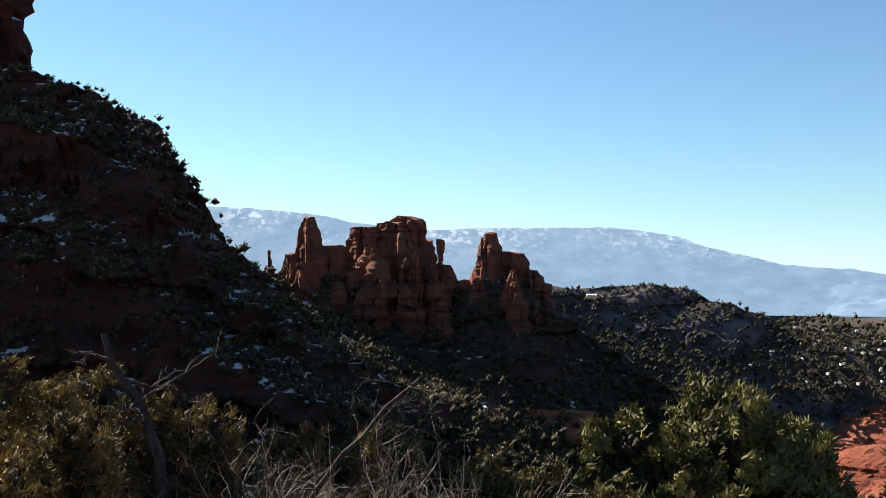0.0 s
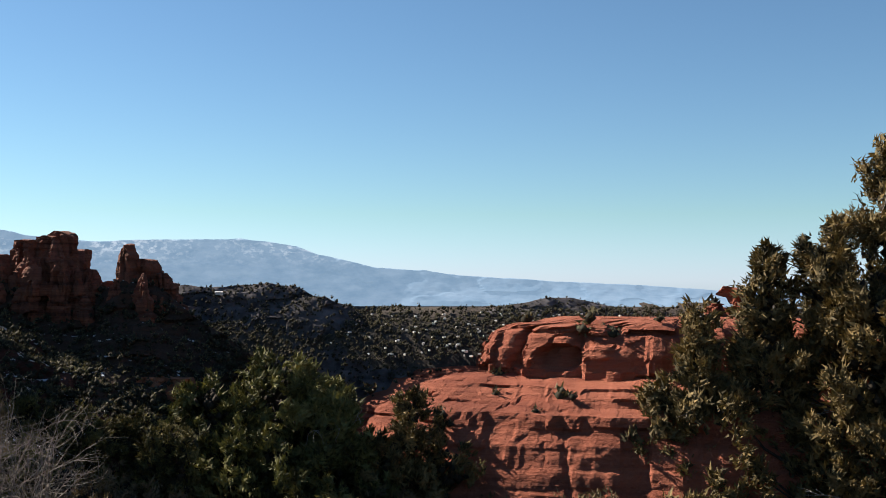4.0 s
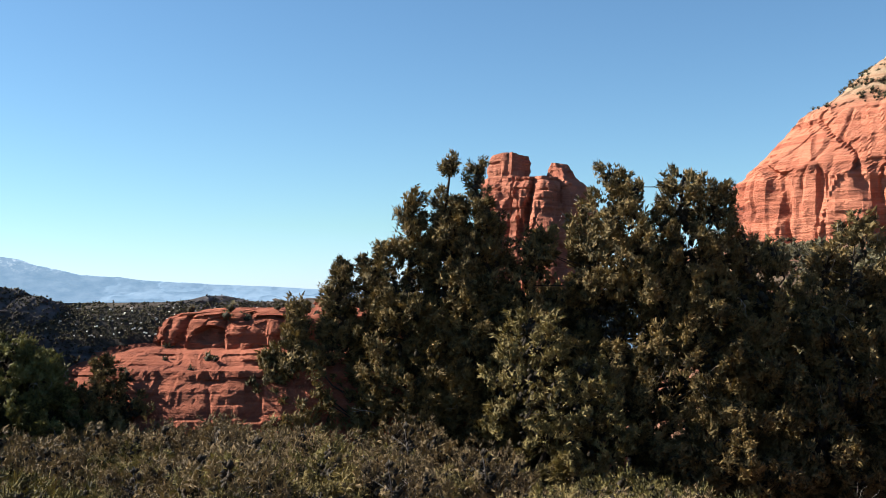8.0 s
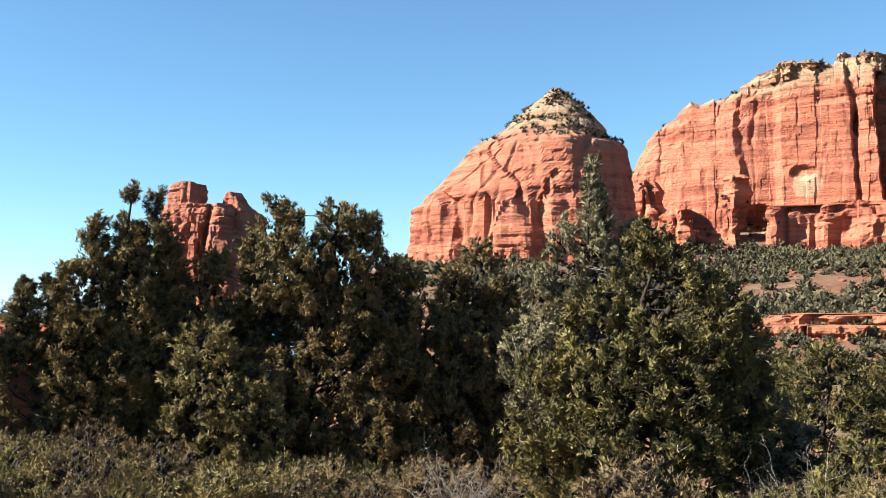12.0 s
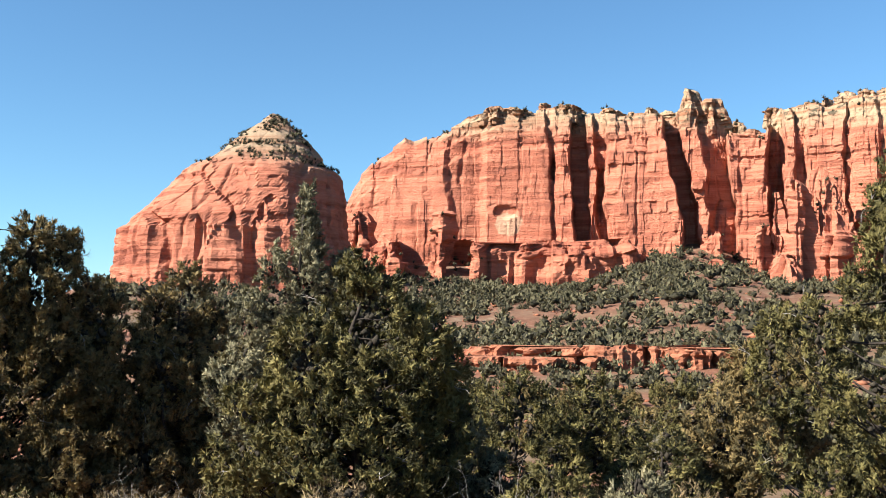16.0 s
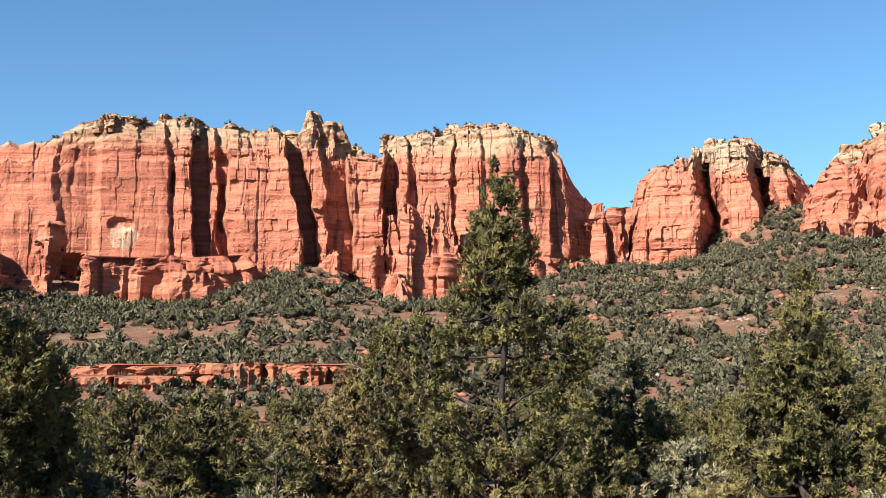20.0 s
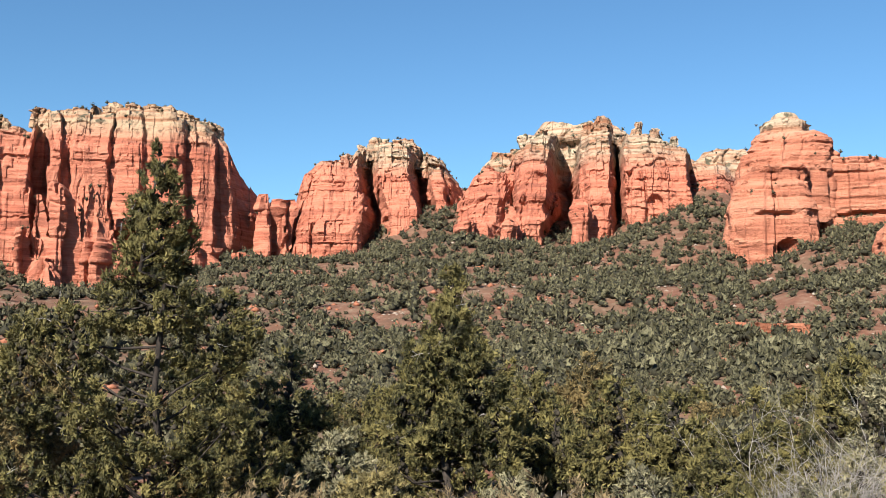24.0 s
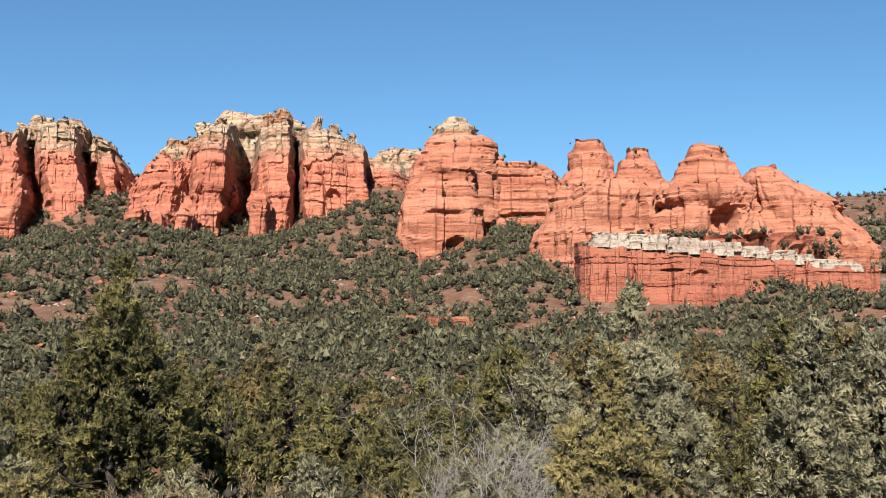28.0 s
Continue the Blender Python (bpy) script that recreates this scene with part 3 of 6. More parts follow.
def long_wall(name, parent, mat, face, top, lean, base, deep, size=2.0, cell=0.055, seed=0.0, hollows=(), calm=((0, 1), (180, 1)), back=None, stray=1.0, label=""):
    """A long sheer cliff, one solid body. face: azimuth and distance of its wall, with its buttresses and clefts; top: azimuth and elevation of its rim;
    lean: how far the clefts slant, in degrees from rim to foot."""
    az = np.arange(face[0][0], face[-1][0], cell)
    h = np.linspace(0, 1, 120)
    AZ, Hh = np.meshgrid(az, h, indexing="ij")
    wob = stray * (0.18 * fbm(AZ * 0.9, Hh * 4 + seed, 1.1, 3) + 0.12 * fbm(AZ * 2.5, Hh * 14, seed, 3))
    key = AZ - np.interp(AZ, *zip(*lean)) * (0.5 - Hh) + wob
    D = np.interp(key, *zip(*face))
    rim = np.interp(az + 0.15 * fbm(az * 2.2, seed, 0.2, 2), *zip(*top)) + 0.16 * fbm(az * 1.7, seed, 0.7, 4) + 0.10 * np.sign(fbm(az * 1.1, 2.0, seed, 2))
    back = back or ((0, -6), (0.12, -5), (0.14, 0), (0.55, 1.5), (0.78, 3), (0.80, 5), (0.88, 6), (0.90, 9), (0.96, 11), (0.975, 15), (1, 20))
    z0 = D[:, :1] * math.tan(radians(base))
    z1 = (np.minimum(D[:, -1:], D[:, -1:].min() + 40) + back[-1][1]) * np.tan(np.radians(rim))[:, None]
    Z = z0 + (z1 - z0) * Hh
    D = D + np.interp(Hh + 0.02 * fbm(AZ * 0.8, Hh, seed, 3), *zip(*back))
    a = np.radians(AZ)
    X, Y = D * np.sin(a), D * np.cos(a)
    L, t = 9.0 * size, seed * 7.3
    run = a * 630
    n1 = vnoise(X / L + t, Y / L, Z / (7 * L)) - 0.5
    n3 = vnoise(X / (0.45 * L) + t, Y / (0.45 * L), Z / (2.2 * L) + 8) - 0.5
    d = size * 2.0 * fbm(X / (2 * L), Y / (2 * L), Z / (5 * L) + t, 3)
    d -= size * (1.3 * np.exp(-(n1 / 0.035) ** 2) * (vnoise(X / L, Y / L, Z / (3 * L) + t) > 0.55) + 0.4 * np.exp(-(n3 / 0.05) ** 2))
    bed = Z / (2.0 * size) + 1.5 * fbm(X / (5 * L), Y / (5 * L), Z / (5 * L), 2)
    kb = np.floor(bed)
    upper = 0.6 + 1.0 * np.clip((Hh - 0.66) / 0.2, 0, 1)
    d += upper * size * 1.9 * (vnoise(kb * 0.73 + t, X / (7 * L), Y / (7 * L)) - 0.5)
    d += upper * size * 1.3 * np.clip((vnoise(Z / (9 * size) + t, X / (9 * L), Y / (9 * L)) - 0.5) * 5, -0.5, 0.5)
    d += size * 0.9 * fbm(X / (0.7 * L), Y / (0.7 * L), Z / (0.7 * L), 4)
    for wide, tall, amp, wave in ((13.0, 60.0, 1.2, 0.3), (6.5, 20.0, 0.9, 0.4), (5.5, 7.0, 0.6, 0.8), (2.3, 3.1, 0.5, 0.8)):
        row = np.floor(Z / (tall * size) + wave * fbm(X / (3 * L), Y / (3 * L), 2.2, 2)).astype(int)
        off = 0.37 * row + 0.75 * wave * fbm(X / (2 * L), Y / (2 * L), Z / (2 * L), 2)
        ia = np.floor(run / (wide * size) + off).astype(int)
        d += size * amp * (LATTICE[ia % 32, (ia * 7) % 32, row % 32] - 0.5)
    el = np.degrees(np.arctan2(Z, D))
    d = d * np.interp(AZ, *zip(*calm))
    for ha, he, hw, hh_, dep in hollows:
        rr = ((AZ - ha + wob) / hw) ** 2 + ((el - he) / hh_) ** 2
        d -= dep * np.clip((1 - rr) * 1.8, 0, 1)
    X, Y = X - np.sin(a) * d, Y - np.cos(a) * d
    top_r, top_z = np.hypot(X[:, -1], Y[:, -1]), Z[:, -1]
    rows = [np.stack([X, Y, Z], -1)]
    for step, drop in ((0.12, -1.0), (0.35, 1.0), (0.7, 6.0), (1.0, 16.0), (1.1, 60.0), (1.15, 110.0)):
        q = top_r + deep * step
        rows.append(np.stack([q * np.sin(a[:, 0]), q * np.cos(a[:, 0]), top_z - drop + 2.0 * fbm(az * 1.5, step * 3, seed, 3)], -1)[:, None])
    P = np.concatenate(rows, 1)
    n = P.shape[1]
    q = (np.arange(len(az) - 1)[:, None] * n + np.arange(n - 1)[None]).ravel()
    F = np.stack([q, q + n, q + n + 1, q + 1], -1).tolist()
    F += [list(range(n - 1, -1, -1)), list(range((len(az) - 1) * n, len(az) * n))]
    me = bpy.data.meshes.new(name)
    me.from_pydata(P.reshape(-1, 3).tolist(), [], F)
    me.materials.append(mat)
    part(name, me, parent, label)
    TOPS.setdefault(parent.name, []).append(P[:, 112:124].reshape(-1, 3))
    ALL.setdefault(parent.name, []).append(P[:, 20:120].reshape(-1, 3))


FACE = ((53.6, 668), (55.2, 655), (57, 644), (58.8, 637), (59.9, 633), (60.2, 636), (61.8, 636), (62.2, 630), (64.5, 627), (65.7, 625), (65.85, 629), (66.2, 626), (67.0, 622), (67.12, 642), (67.9, 641), (68.0, 632), (68.3, 631), (68.4, 638), (68.9, 636), (69.0, 624),
        (70.0, 622), (71.4, 621), (72.75, 617), (72.9, 642), (73.6, 642), (73.75, 628), (74.5, 627), (74.65, 637), (75.9, 640), (76.0, 622), (77.6, 620), (77.75, 645), (78.4, 645), (78.55, 627), (79.0, 627), (79.1, 634), (79.5, 633), (79.7, 627), (81.5, 625), (81.62, 631), (82.0, 626),
        (83.2, 624), (83.35, 629), (84.6, 622), (85.4, 624), (85.55, 632), (86.2, 628), (87.0, 630), (87.15, 642), (88.0, 644), (88.6, 656), (89.6, 672), (90.0, 690))
RIM = ((53.6, 5.6), (54.2, 7.0), (54.6, 8.3), (55.1, 9.1), (56.7, 10.3), (57.6, 11.0), (58.1, 10.8), (59.6, 11.25), (61.2, 12.1), (62.8, 12.7), (64.4, 12.55), (66.8, 12.6), (67.9, 12.3), (72.0, 12.25), (72.9, 12.5), (74.6, 12.3), (75.4, 11.4), (75.9, 11.1), (77.6, 11.1), (78.2, 12.2), (80.0, 12.3),
       (83.5, 12.75), (84.7, 12.5), (86.6, 12.1), (87.4, 11.3), (88.0, 10.4), (88.5, 9.4), (89.2, 8.5), (90.0, 7.6))
LEAN = ((53, 0.0), (66, 0.3), (69, 0.5), (72, 1.7), (74, 1.7), (75.8, 0.5), (77, 0.1), (90, 0.2))
long_wall("rock_face", C, CLIFF_ROCK, FACE, RIM, LEAN, 1.8, 70, seed=3.0, stray=1.9, calm=((54, 0.7), (57, 0.42), (65.5, 0.42), (67, 1.0)),
          hollows=((63.3, 7.0, 0.75, 0.4, 3.0), (60.9, 4.6, 1.0, 0.8, 8), (61.7, 4.4, 0.6, 0.6, 6), (65.9, 9.4, 0.14, 0.7, 6), (68.6, 8.0, 0.25, 1.6, 5), (82.4, 5.6, 0.9, 0.6, 12), (73.9, 8.3, 0.5, 0.35, -5), (85.6, 6.0, 0.8, 0.7, 10)))
MIDDLE_FACES = [
        (73.5, 645, 0.75, 11, 11.4, 13.5, CRAGGY, dict(strata=0.9)),
        (74.7, 648, 0.65, 10, 11.2, 13.0, CRAGGY, dict(strata=0.9)),
        (74.9, 620, 0.7, 12, 3.4, 5.9, FIN, {}),]
FINS = [
        (77.35, 598, 0.42, 7, 1.9, 6.0, TOWER, {}), (78.0, 602, 0.45, 8, 1.9, 7.7, FIN, {}), (79.1, 600, 0.72, 10, 1.9, 8.3, TOWER, {}), (80.25, 606, 0.35, 7, 2.6, 8.4, FIN, {}), (80.8, 606, 0.33, 7, 2.6, 8.2, FIN, {}), (78.5, 590, 1.2, 10, 1.6, 4.4, TOWER, {}),
        (81.6, 608, 0.5, 8, 2.4, 6.0, FIN, {}), (84.6, 606, 0.5, 8, 2.8, 7.0, FIN, {}), (86.1, 605, 1.2, 12, 2.8, 5.3, LEDGE, {}), (88.6, 600, 1.1, 12, 3.0, 4.9, LEDGE, {}),]
GAP_TOWERS = [
        (90.2, 715, 1.8, 15, 3.0, 7.5, WALL, dict(turn=0)), (91.8, 700, 1.3, 15, 3.0, 7.6, WALL, dict(turn=0)), (89.9, 640, 0.3, 8, 4.0, 8.1, TOWER, {}), (91.0, 645, 0.5, 10, 4.0, 8.0, TOWER, {}),]
FOOT_ROCKS = [
        (59.45, 616, 0.8, 9, 1.6, 6.9, ((0, 1.25, 0), (0.45, 1.0, 0), (0.75, 0.75, 0.15), (0.86, 0.6, 0.3), (0.93, 0.55, 0.4), (0.97, 0.65, 0.4), (1, 0.4, 0.4)), dict(lump=0.4)),
        (56.6, 618, 1.7, 14, 1.6, 5.3, CRAGGY, dict(lump=0.5)), (55.1, 628, 1.2, 12, 2.0, 6.8, CRAGGY, dict(lump=0.5)),
        (65.9, 618, 4.6, 14, 1.6, 5.2, LEDGE, dict(crack=0.8, lump=0.3, turn=-4, square=7.0)),
        (74.7, 585, 0.9, 9, 2.6, 4.4, TOWER, {}),]
for az, r, half, deep, e0, e1, prof, kw in MIDDLE_FACES + FINS + GAP_TOWERS + FOOT_ROCKS:
    mass("rock_face", C, CLIFF_ROCK, az, r, half, deep, e0, e1, prof, size=2.0, step=1.3, seed=az, **{"lump": 0.3, "turn": -32, "square": 5.0, **kw})
rng = np.random.RandomState(21)
for az, r, e in [(a + rng.uniform(-0.3, 0.3), q + 17 + rng.uniform(-6, 10), t + rng.uniform(-0.15, 0.1)) for a, q, t in ((63.0, 630, 12.7), (64.3, 632, 12.8), (65.6, 634, 12.9), (66.7, 640, 12.7), (67.9, 690, 12.5), (69.0, 645, 12.4), (70.2, 645, 12.4), (71.3, 645, 12.5), (72.2, 650, 12.3),
                         (76.2, 700, 11.7), (76.9, 630, 11.1), (78.1, 690, 12.2), (79.5, 670, 12.4), (80.6, 668, 12.5), (81.6, 655, 12.7), (82.6, 655, 12.8), (83.6, 655, 12.8), (84.6, 652, 12.7), (85.6, 650, 12.6), (86.6, 650, 12.1), (57.6, 640, 10.5), (60.4, 640, 11.2), (61.5, 635, 11.6))]:
    mass("cap_ledge", C, CLIFF_ROCK, az, r, rng.uniform(0.6, 1.1), rng.uniform(9, 14), e - 0.9, e + rng.uniform(-0.1, 0.12), ((0, 1.1, 0), (0.3, 1.02, 0), (0.33, 0.9, 0), (0.6, 0.93, 0), (0.64, 0.72, 0.05), (0.85, 0.75, 0.05), (0.88, 0.5, 0.1), (1, 0.4, 0.1)), size=1.0, step=0.6, seed=az, strata=1.5, lump=0.4, turn=-25)

STEPPED = ((0, -7), (0.12, -5), (0.14, 0), (0.42, 2), (0.5, 5), (0.52, 8), (0.64, 11), (0.66, 15), (0.74, 18), (0.76, 23), (0.85, 28), (0.87, 33), (0.95, 40), (1, 52))
# the round butte beyond the gap
B = formation("round_red_butte", "rounded red sandstone butte with cream cap beyond a gap", "butte")
long_wall("rock_face", B, NORTH_ROCK, ((91.0, 668), (91.5, 640), (92.3, 628), (93.5, 624), (94.8, 626), (95.2, 630), (95.55, 665), (95.85, 690), (96.2, 665), (96.45, 641), (97.2, 637), (98.2, 640), (98.55, 670), (98.9, 705), (99.2, 690), (99.45, 656), (100, 656), (100.5, 678), (101.5, 700), (103, 722)),
          ((91.0, 5.5), (91.5, 7.7), (92, 9.5), (92.9, 10.3), (94.5, 10.5), (95.1, 11.1), (96.7, 11.4), (97.6, 11.4), (98.6, 11.0), (99.8, 10.3), (100.5, 9.5), (101.5, 9.0), (103, 8.0)),
          ((90, 0.2), (95, 0.6), (98, 0.8), (103, 0.2)), 3.0, 60, size=1.9, seed=5.0, back=STEPPED, stray=2.4, calm=((0, 1.6), (180, 1.6)))

mass("rock_face", B, NORTH_ROCK, 97.2, 765, 2.9, 26, 4.5, 11.3, ROUND, size=1.8, step=1.15, seed=97, turn=-24, square=3.4, lump=0.55, crack=0.5, block=0.6, strata=1.1)

# the cream-capped massif
M = formation("cream_capped_massif", "massive red buttresses with pale cream caps and dark clefts", "cliff")
long_wall("rock_face", M, NORTH_ROCK, ((99.9, 645), (100.3, 616), (101.2, 608), (102.8, 611), (103.2, 617), (103.45, 632), (103.65, 640), (104.0, 621), (104.8, 617), (105.6, 620), (106.0, 650), (106.25, 710), (106.85, 725), (107.1, 690), (107.4, 640), (107.9, 629), (109.2, 628), (109.5, 650), (109.75, 685), (110.0, 650), (110.25, 631), (111.9, 626),
           (113.6, 630), (113.85, 680), (115, 668), (116.4, 690), (118, 722)),
          ((99.9, 5.0), (100.3, 6.7), (100.7, 8.0), (101.5, 9.2), (102.3, 9.9), (103.3, 9.7), (104, 10.8), (104.8, 11.6), (106.3, 12.0), (107.7, 11.8), (108.2, 12.2), (109.2, 12.3), (110.1, 12.0), (111.4, 11.9), (112.4, 11.4), (113.9, 10.6), (115.5, 10.1), (116.4, 9.4), (118, 8.5)),
          ((99, 0.2), (105, -0.4), (107, -0.6), (110, 0.5), (118, 0.2)), 3.0, 70, size=1.9, seed=7.0, back=STEPPED, stray=2.4, calm=((0, 1.6), (180, 1.6)), hollows=((109.7, 9.4, 0.25, 1.1, 6), (104.3, 7.4, 0.2, 1.2, 4), (111.6, 8.0, 0.3, 0.5, 4)))
for az, r, half, deep, e0, e1, kw in ((101.4, 596, 1.3, 16, 2.6, 7.0, {}), (102.6, 598, 0.7, 12, 2.8, 5.6, {}), (107.55, 616, 0.5, 8, 4.6, 8.3, {}), (103.5, 604, 0.45, 9, 3.4, 8.2, {}), (116.0, 775, 2.6, 40, 6, 10.5, {}), (107.4, 772, 4.2, 30, 5, 12.1, {}), (103.6, 760, 1.9, 25, 5, 10.7, {})):
    mass("rock_face", M, NORTH_ROCK, az, r, half, deep, e0, e1, ROUND, size=1.8, step=1.15, seed=az, turn=-24, square=3.4, lump=0.55, crack=0.5, block=0.6, strata=1.1, **kw)

rng = np.random.RandomState(22)
for az, r, e in [(a, q + rng.uniform(-6, 10), t) for a, q, t in ((95.2, 672, 11.4), (96.3, 680, 11.7), (97.3, 676, 11.7), (98.3, 685, 11.3), (99.2, 690, 10.8), (102.4, 640, 10.2), (103.9, 650, 11.1), (104.8, 648, 11.9), (105.6, 652, 12.3),
                         (108.2, 655, 12.5), (109.0, 655, 12.8), (110.9, 658, 12.5), (111.8, 658, 12.2), (112.8, 662, 11.6), (94.4, 652, 10.8))]:
    mass("cap_knob", M if az > 101 else B, NORTH_ROCK, az, r + 26, rng.uniform(0.4, 0.75), rng.uniform(9, 13), e - 1.3, e - 0.12, ((0, 1.15, 0), (0.35, 1.05, 0), (0.4, 0.92, 0), (0.65, 0.88, 0), (0.7, 0.74, 0), (0.9, 0.68, 0), (1, 0.45, 0)), size=1.2, step=0.75, seed=az, strata=1.4, lump=0.4, turn=-20)

# the bulging dome with its shelf
S = formation("bulging_red_dome", "bulging orange-red sandstone dome with a long shelf", "rock formation")
for az, r, half, deep, e0, e1, prof, kw in (
        (117.85, 560, 2.55, 30, 3.9, 9.5, ((0, 1.0, 0), (0.35, 0.97, 0), (0.55, 0.93, 0), (0.58, 1.0, 0), (0.8, 0.95, 0), (0.9, 0.82, 0.05), (1, 0.6, 0.1)), dict(hollows=((118.9, 5.4, 0.75, 0.5, 9), (118.2, 7.2, 1.2, 0.15, 4)))),
        (118.6, 592, 2.55, 26, 7.0, 11.05, ((0, 1.05, 0), (0.4, 1.02, 0), (0.45, 0.97, 0), (0.75, 0.95, 0), (0.78, 0.86, 0), (0.92, 0.8, 0), (1, 0.65, 0)), {}),
        (118.5, 596, 1.5, 15, 10.4, 12.3, ((0, 1.1, 0), (0.45, 1, 0), (0.5, 0.75, 0.02), (0.8, 0.72, 0.02), (0.84, 0.45, 0.05), (1, 0.35, 0.05)), dict(strata=1.6)),
        (121.7, 600, 2.95, 25, 5.6, 9.75, ((0, 1.04, 0), (0.25, 1.0, 0), (0.3, 0.96, -0.02), (0.34, 1.0, 0), (0.75, 0.96, 0), (0.8, 0.88, -0.04), (1, 0.7, -0.15)), dict(hollows=((122.4, 7.0, 1.6, 0.15, 5),)))):
    mass("rock_face", S, DOME_ROCK, az, r, half, deep, e0, e1, prof, size=2.0, step=1.0, seed=az, **{"crack": 0.3, "lump": 0.35, "block": 0.45, "strata": 1.2, "ragged": 0.4, **kw})

# the orange domes above the ledge
KNOB = ((0, 1.7, 0), (0.3, 1.5, 0), (0.5, 1.25, 0), (0.62, 1.0, 0), (0.66, 0.86, 0), (0.85, 0.76, 0), (0.89, 0.56, 0.03), (1, 0.46, 0.03))
E = formation("orange_rock_domes", "row of smooth orange sandstone knobs", "rock formation")
for az, r, half, deep, e0, e1, prof, kw in (
        (126.1, 512, 1.35, 16, 6.0, 11.0, KNOB, {}), (128.8, 520, 1.5, 18, 6.0, 10.3, KNOB, {}), (124.9, 500, 1.3, 14, 3.8, 8.4, KNOB, {}),
        (132.5, 515, 1.95, 22, 5.5, 10.25, KNOB, {}), (135.4, 525, 1.2, 16, 5.5, 9.1, KNOB, {}),
        (137.4, 515, 3.9, 26, 3.0, 8.75, ((0, 1.05, 0), (0.3, 0.98, 0), (0.5, 0.85, -0.1), (0.7, 0.68, -0.22), (0.72, 0.62, -0.24), (0.88, 0.45, -0.36), (1, 0.28, -0.48)), {}),
        (127.3, 492, 3.3, 22, 4.0, 8.6, ((0, 1.05, 0), (0.4, 1, 0), (0.45, 0.94, 0), (0.7, 0.9, 0), (0.75, 0.8, 0.03), (1, 0.6, 0.05)), {}),
        (132.6, 492, 3.4, 22, 4.0, 8.2, ((0, 1.05, 0), (0.4, 1, 0), (0.65, 0.95, 0), (0.7, 0.86, 0.03), (1, 0.65, 0.05)), dict(hollows=((133.7, 6.7, 0.95, 0.75, 14), (133.3, 6.3, 0.5, 0.4, 6))))):
    mass("rock_face", E, DOME_ROCK, az, r, half, deep, e0, e1, prof, size=1.8, step=1.0, seed=az, **{"crack": 0.4, "lump": 0.75, "block": 0.7, "strata": 1.2, "ragged": 0.8, **kw})

# the ledge cliff in front of them
G = formation("ledge_cliff", "dark red ledge cliff topped by a white rock band", "cliff")
BAND_TOP = ((125.0, 6.0), (126.7, 6.1), (129.8, 5.88), (133.4, 5.45), (136.9, 4.8), (138.9, 4.3), (141.2, 4.15))
LEDGE_FACE = ((125.3, 408), (125.6, 392), (126.2, 384), (128.2, 386), (128.35, 389), (130.6, 389), (130.75, 386), (132.2, 390), (133.0, 396), (134.2, 404), (136.0, 408), (138.5, 406), (140.2, 408), (141.2, 414))
long_wall("rock_face", G, LEDGE_ROCK, LEDGE_FACE, [(a, e - np.interp(a, [133, 134.5], [0.66, 0.46])) for a, e in BAND_TOP], ((125, 0.1), (142, 0.1)), 0.8, 26, size=1.2, seed=9.0, stray=0.6,
          back=((0, -5), (0.5, -1), (0.84, 0), (0.86, 2), (0.93, 3), (0.95, 5), (1, 6)), hollows=((130.7, 3.9, 0.7, 0.1, 2.5), (128.6, 3.0, 0.1, 1.4, 2.0), (127.1, 2.8, 0.08, 1.2, 1.6), (132.2, 3.6, 0.5, 0.3, 2.0)))
mass("terrace", G, LEDGE_ROCK, 132.5, 446, 6.0, 30, 2.5, 5.45, LEDGE, size=1.4, step=1.4, seed=11, lump=0.4, ragged=0.3)
rng = np.random.RandomState(23)
for course in (0, 1):
    az = 126.3 + 0.2 * course
    while az < 139.4:
        half = rng.uniform(0.26, 0.7)
        e1 = np.interp(az + half, *zip(*BAND_TOP))
        thick = np.interp(az, [133, 134.5], [0.34, 0.22])
        front = np.interp(az + half, *zip(*LEDGE_FACE)) + 4.4 + 0.9 * course + rng.uniform(-0.5, 0.5)
        mass("white_band", G, PALE_ROCK, az + half, front + 8, half * rng.uniform(1.0, 1.08), 8, (e1 - (2 - course) * thick - 0.08) * front / (front + 8), (e1 - (1 - course) * thick + rng.uniform(-0.05, 0.03)) * front / (front + 8), LEDGE,
             size=0.3, step=0.35, seed=az + course, lump=0.6, ragged=0.1, square=6.0, foot=0.3, label="blocky white limestone band")
        az += 2 * half + (rng.uniform(0.1, 0.25) if rng.rand() < 0.06 else 0.0)

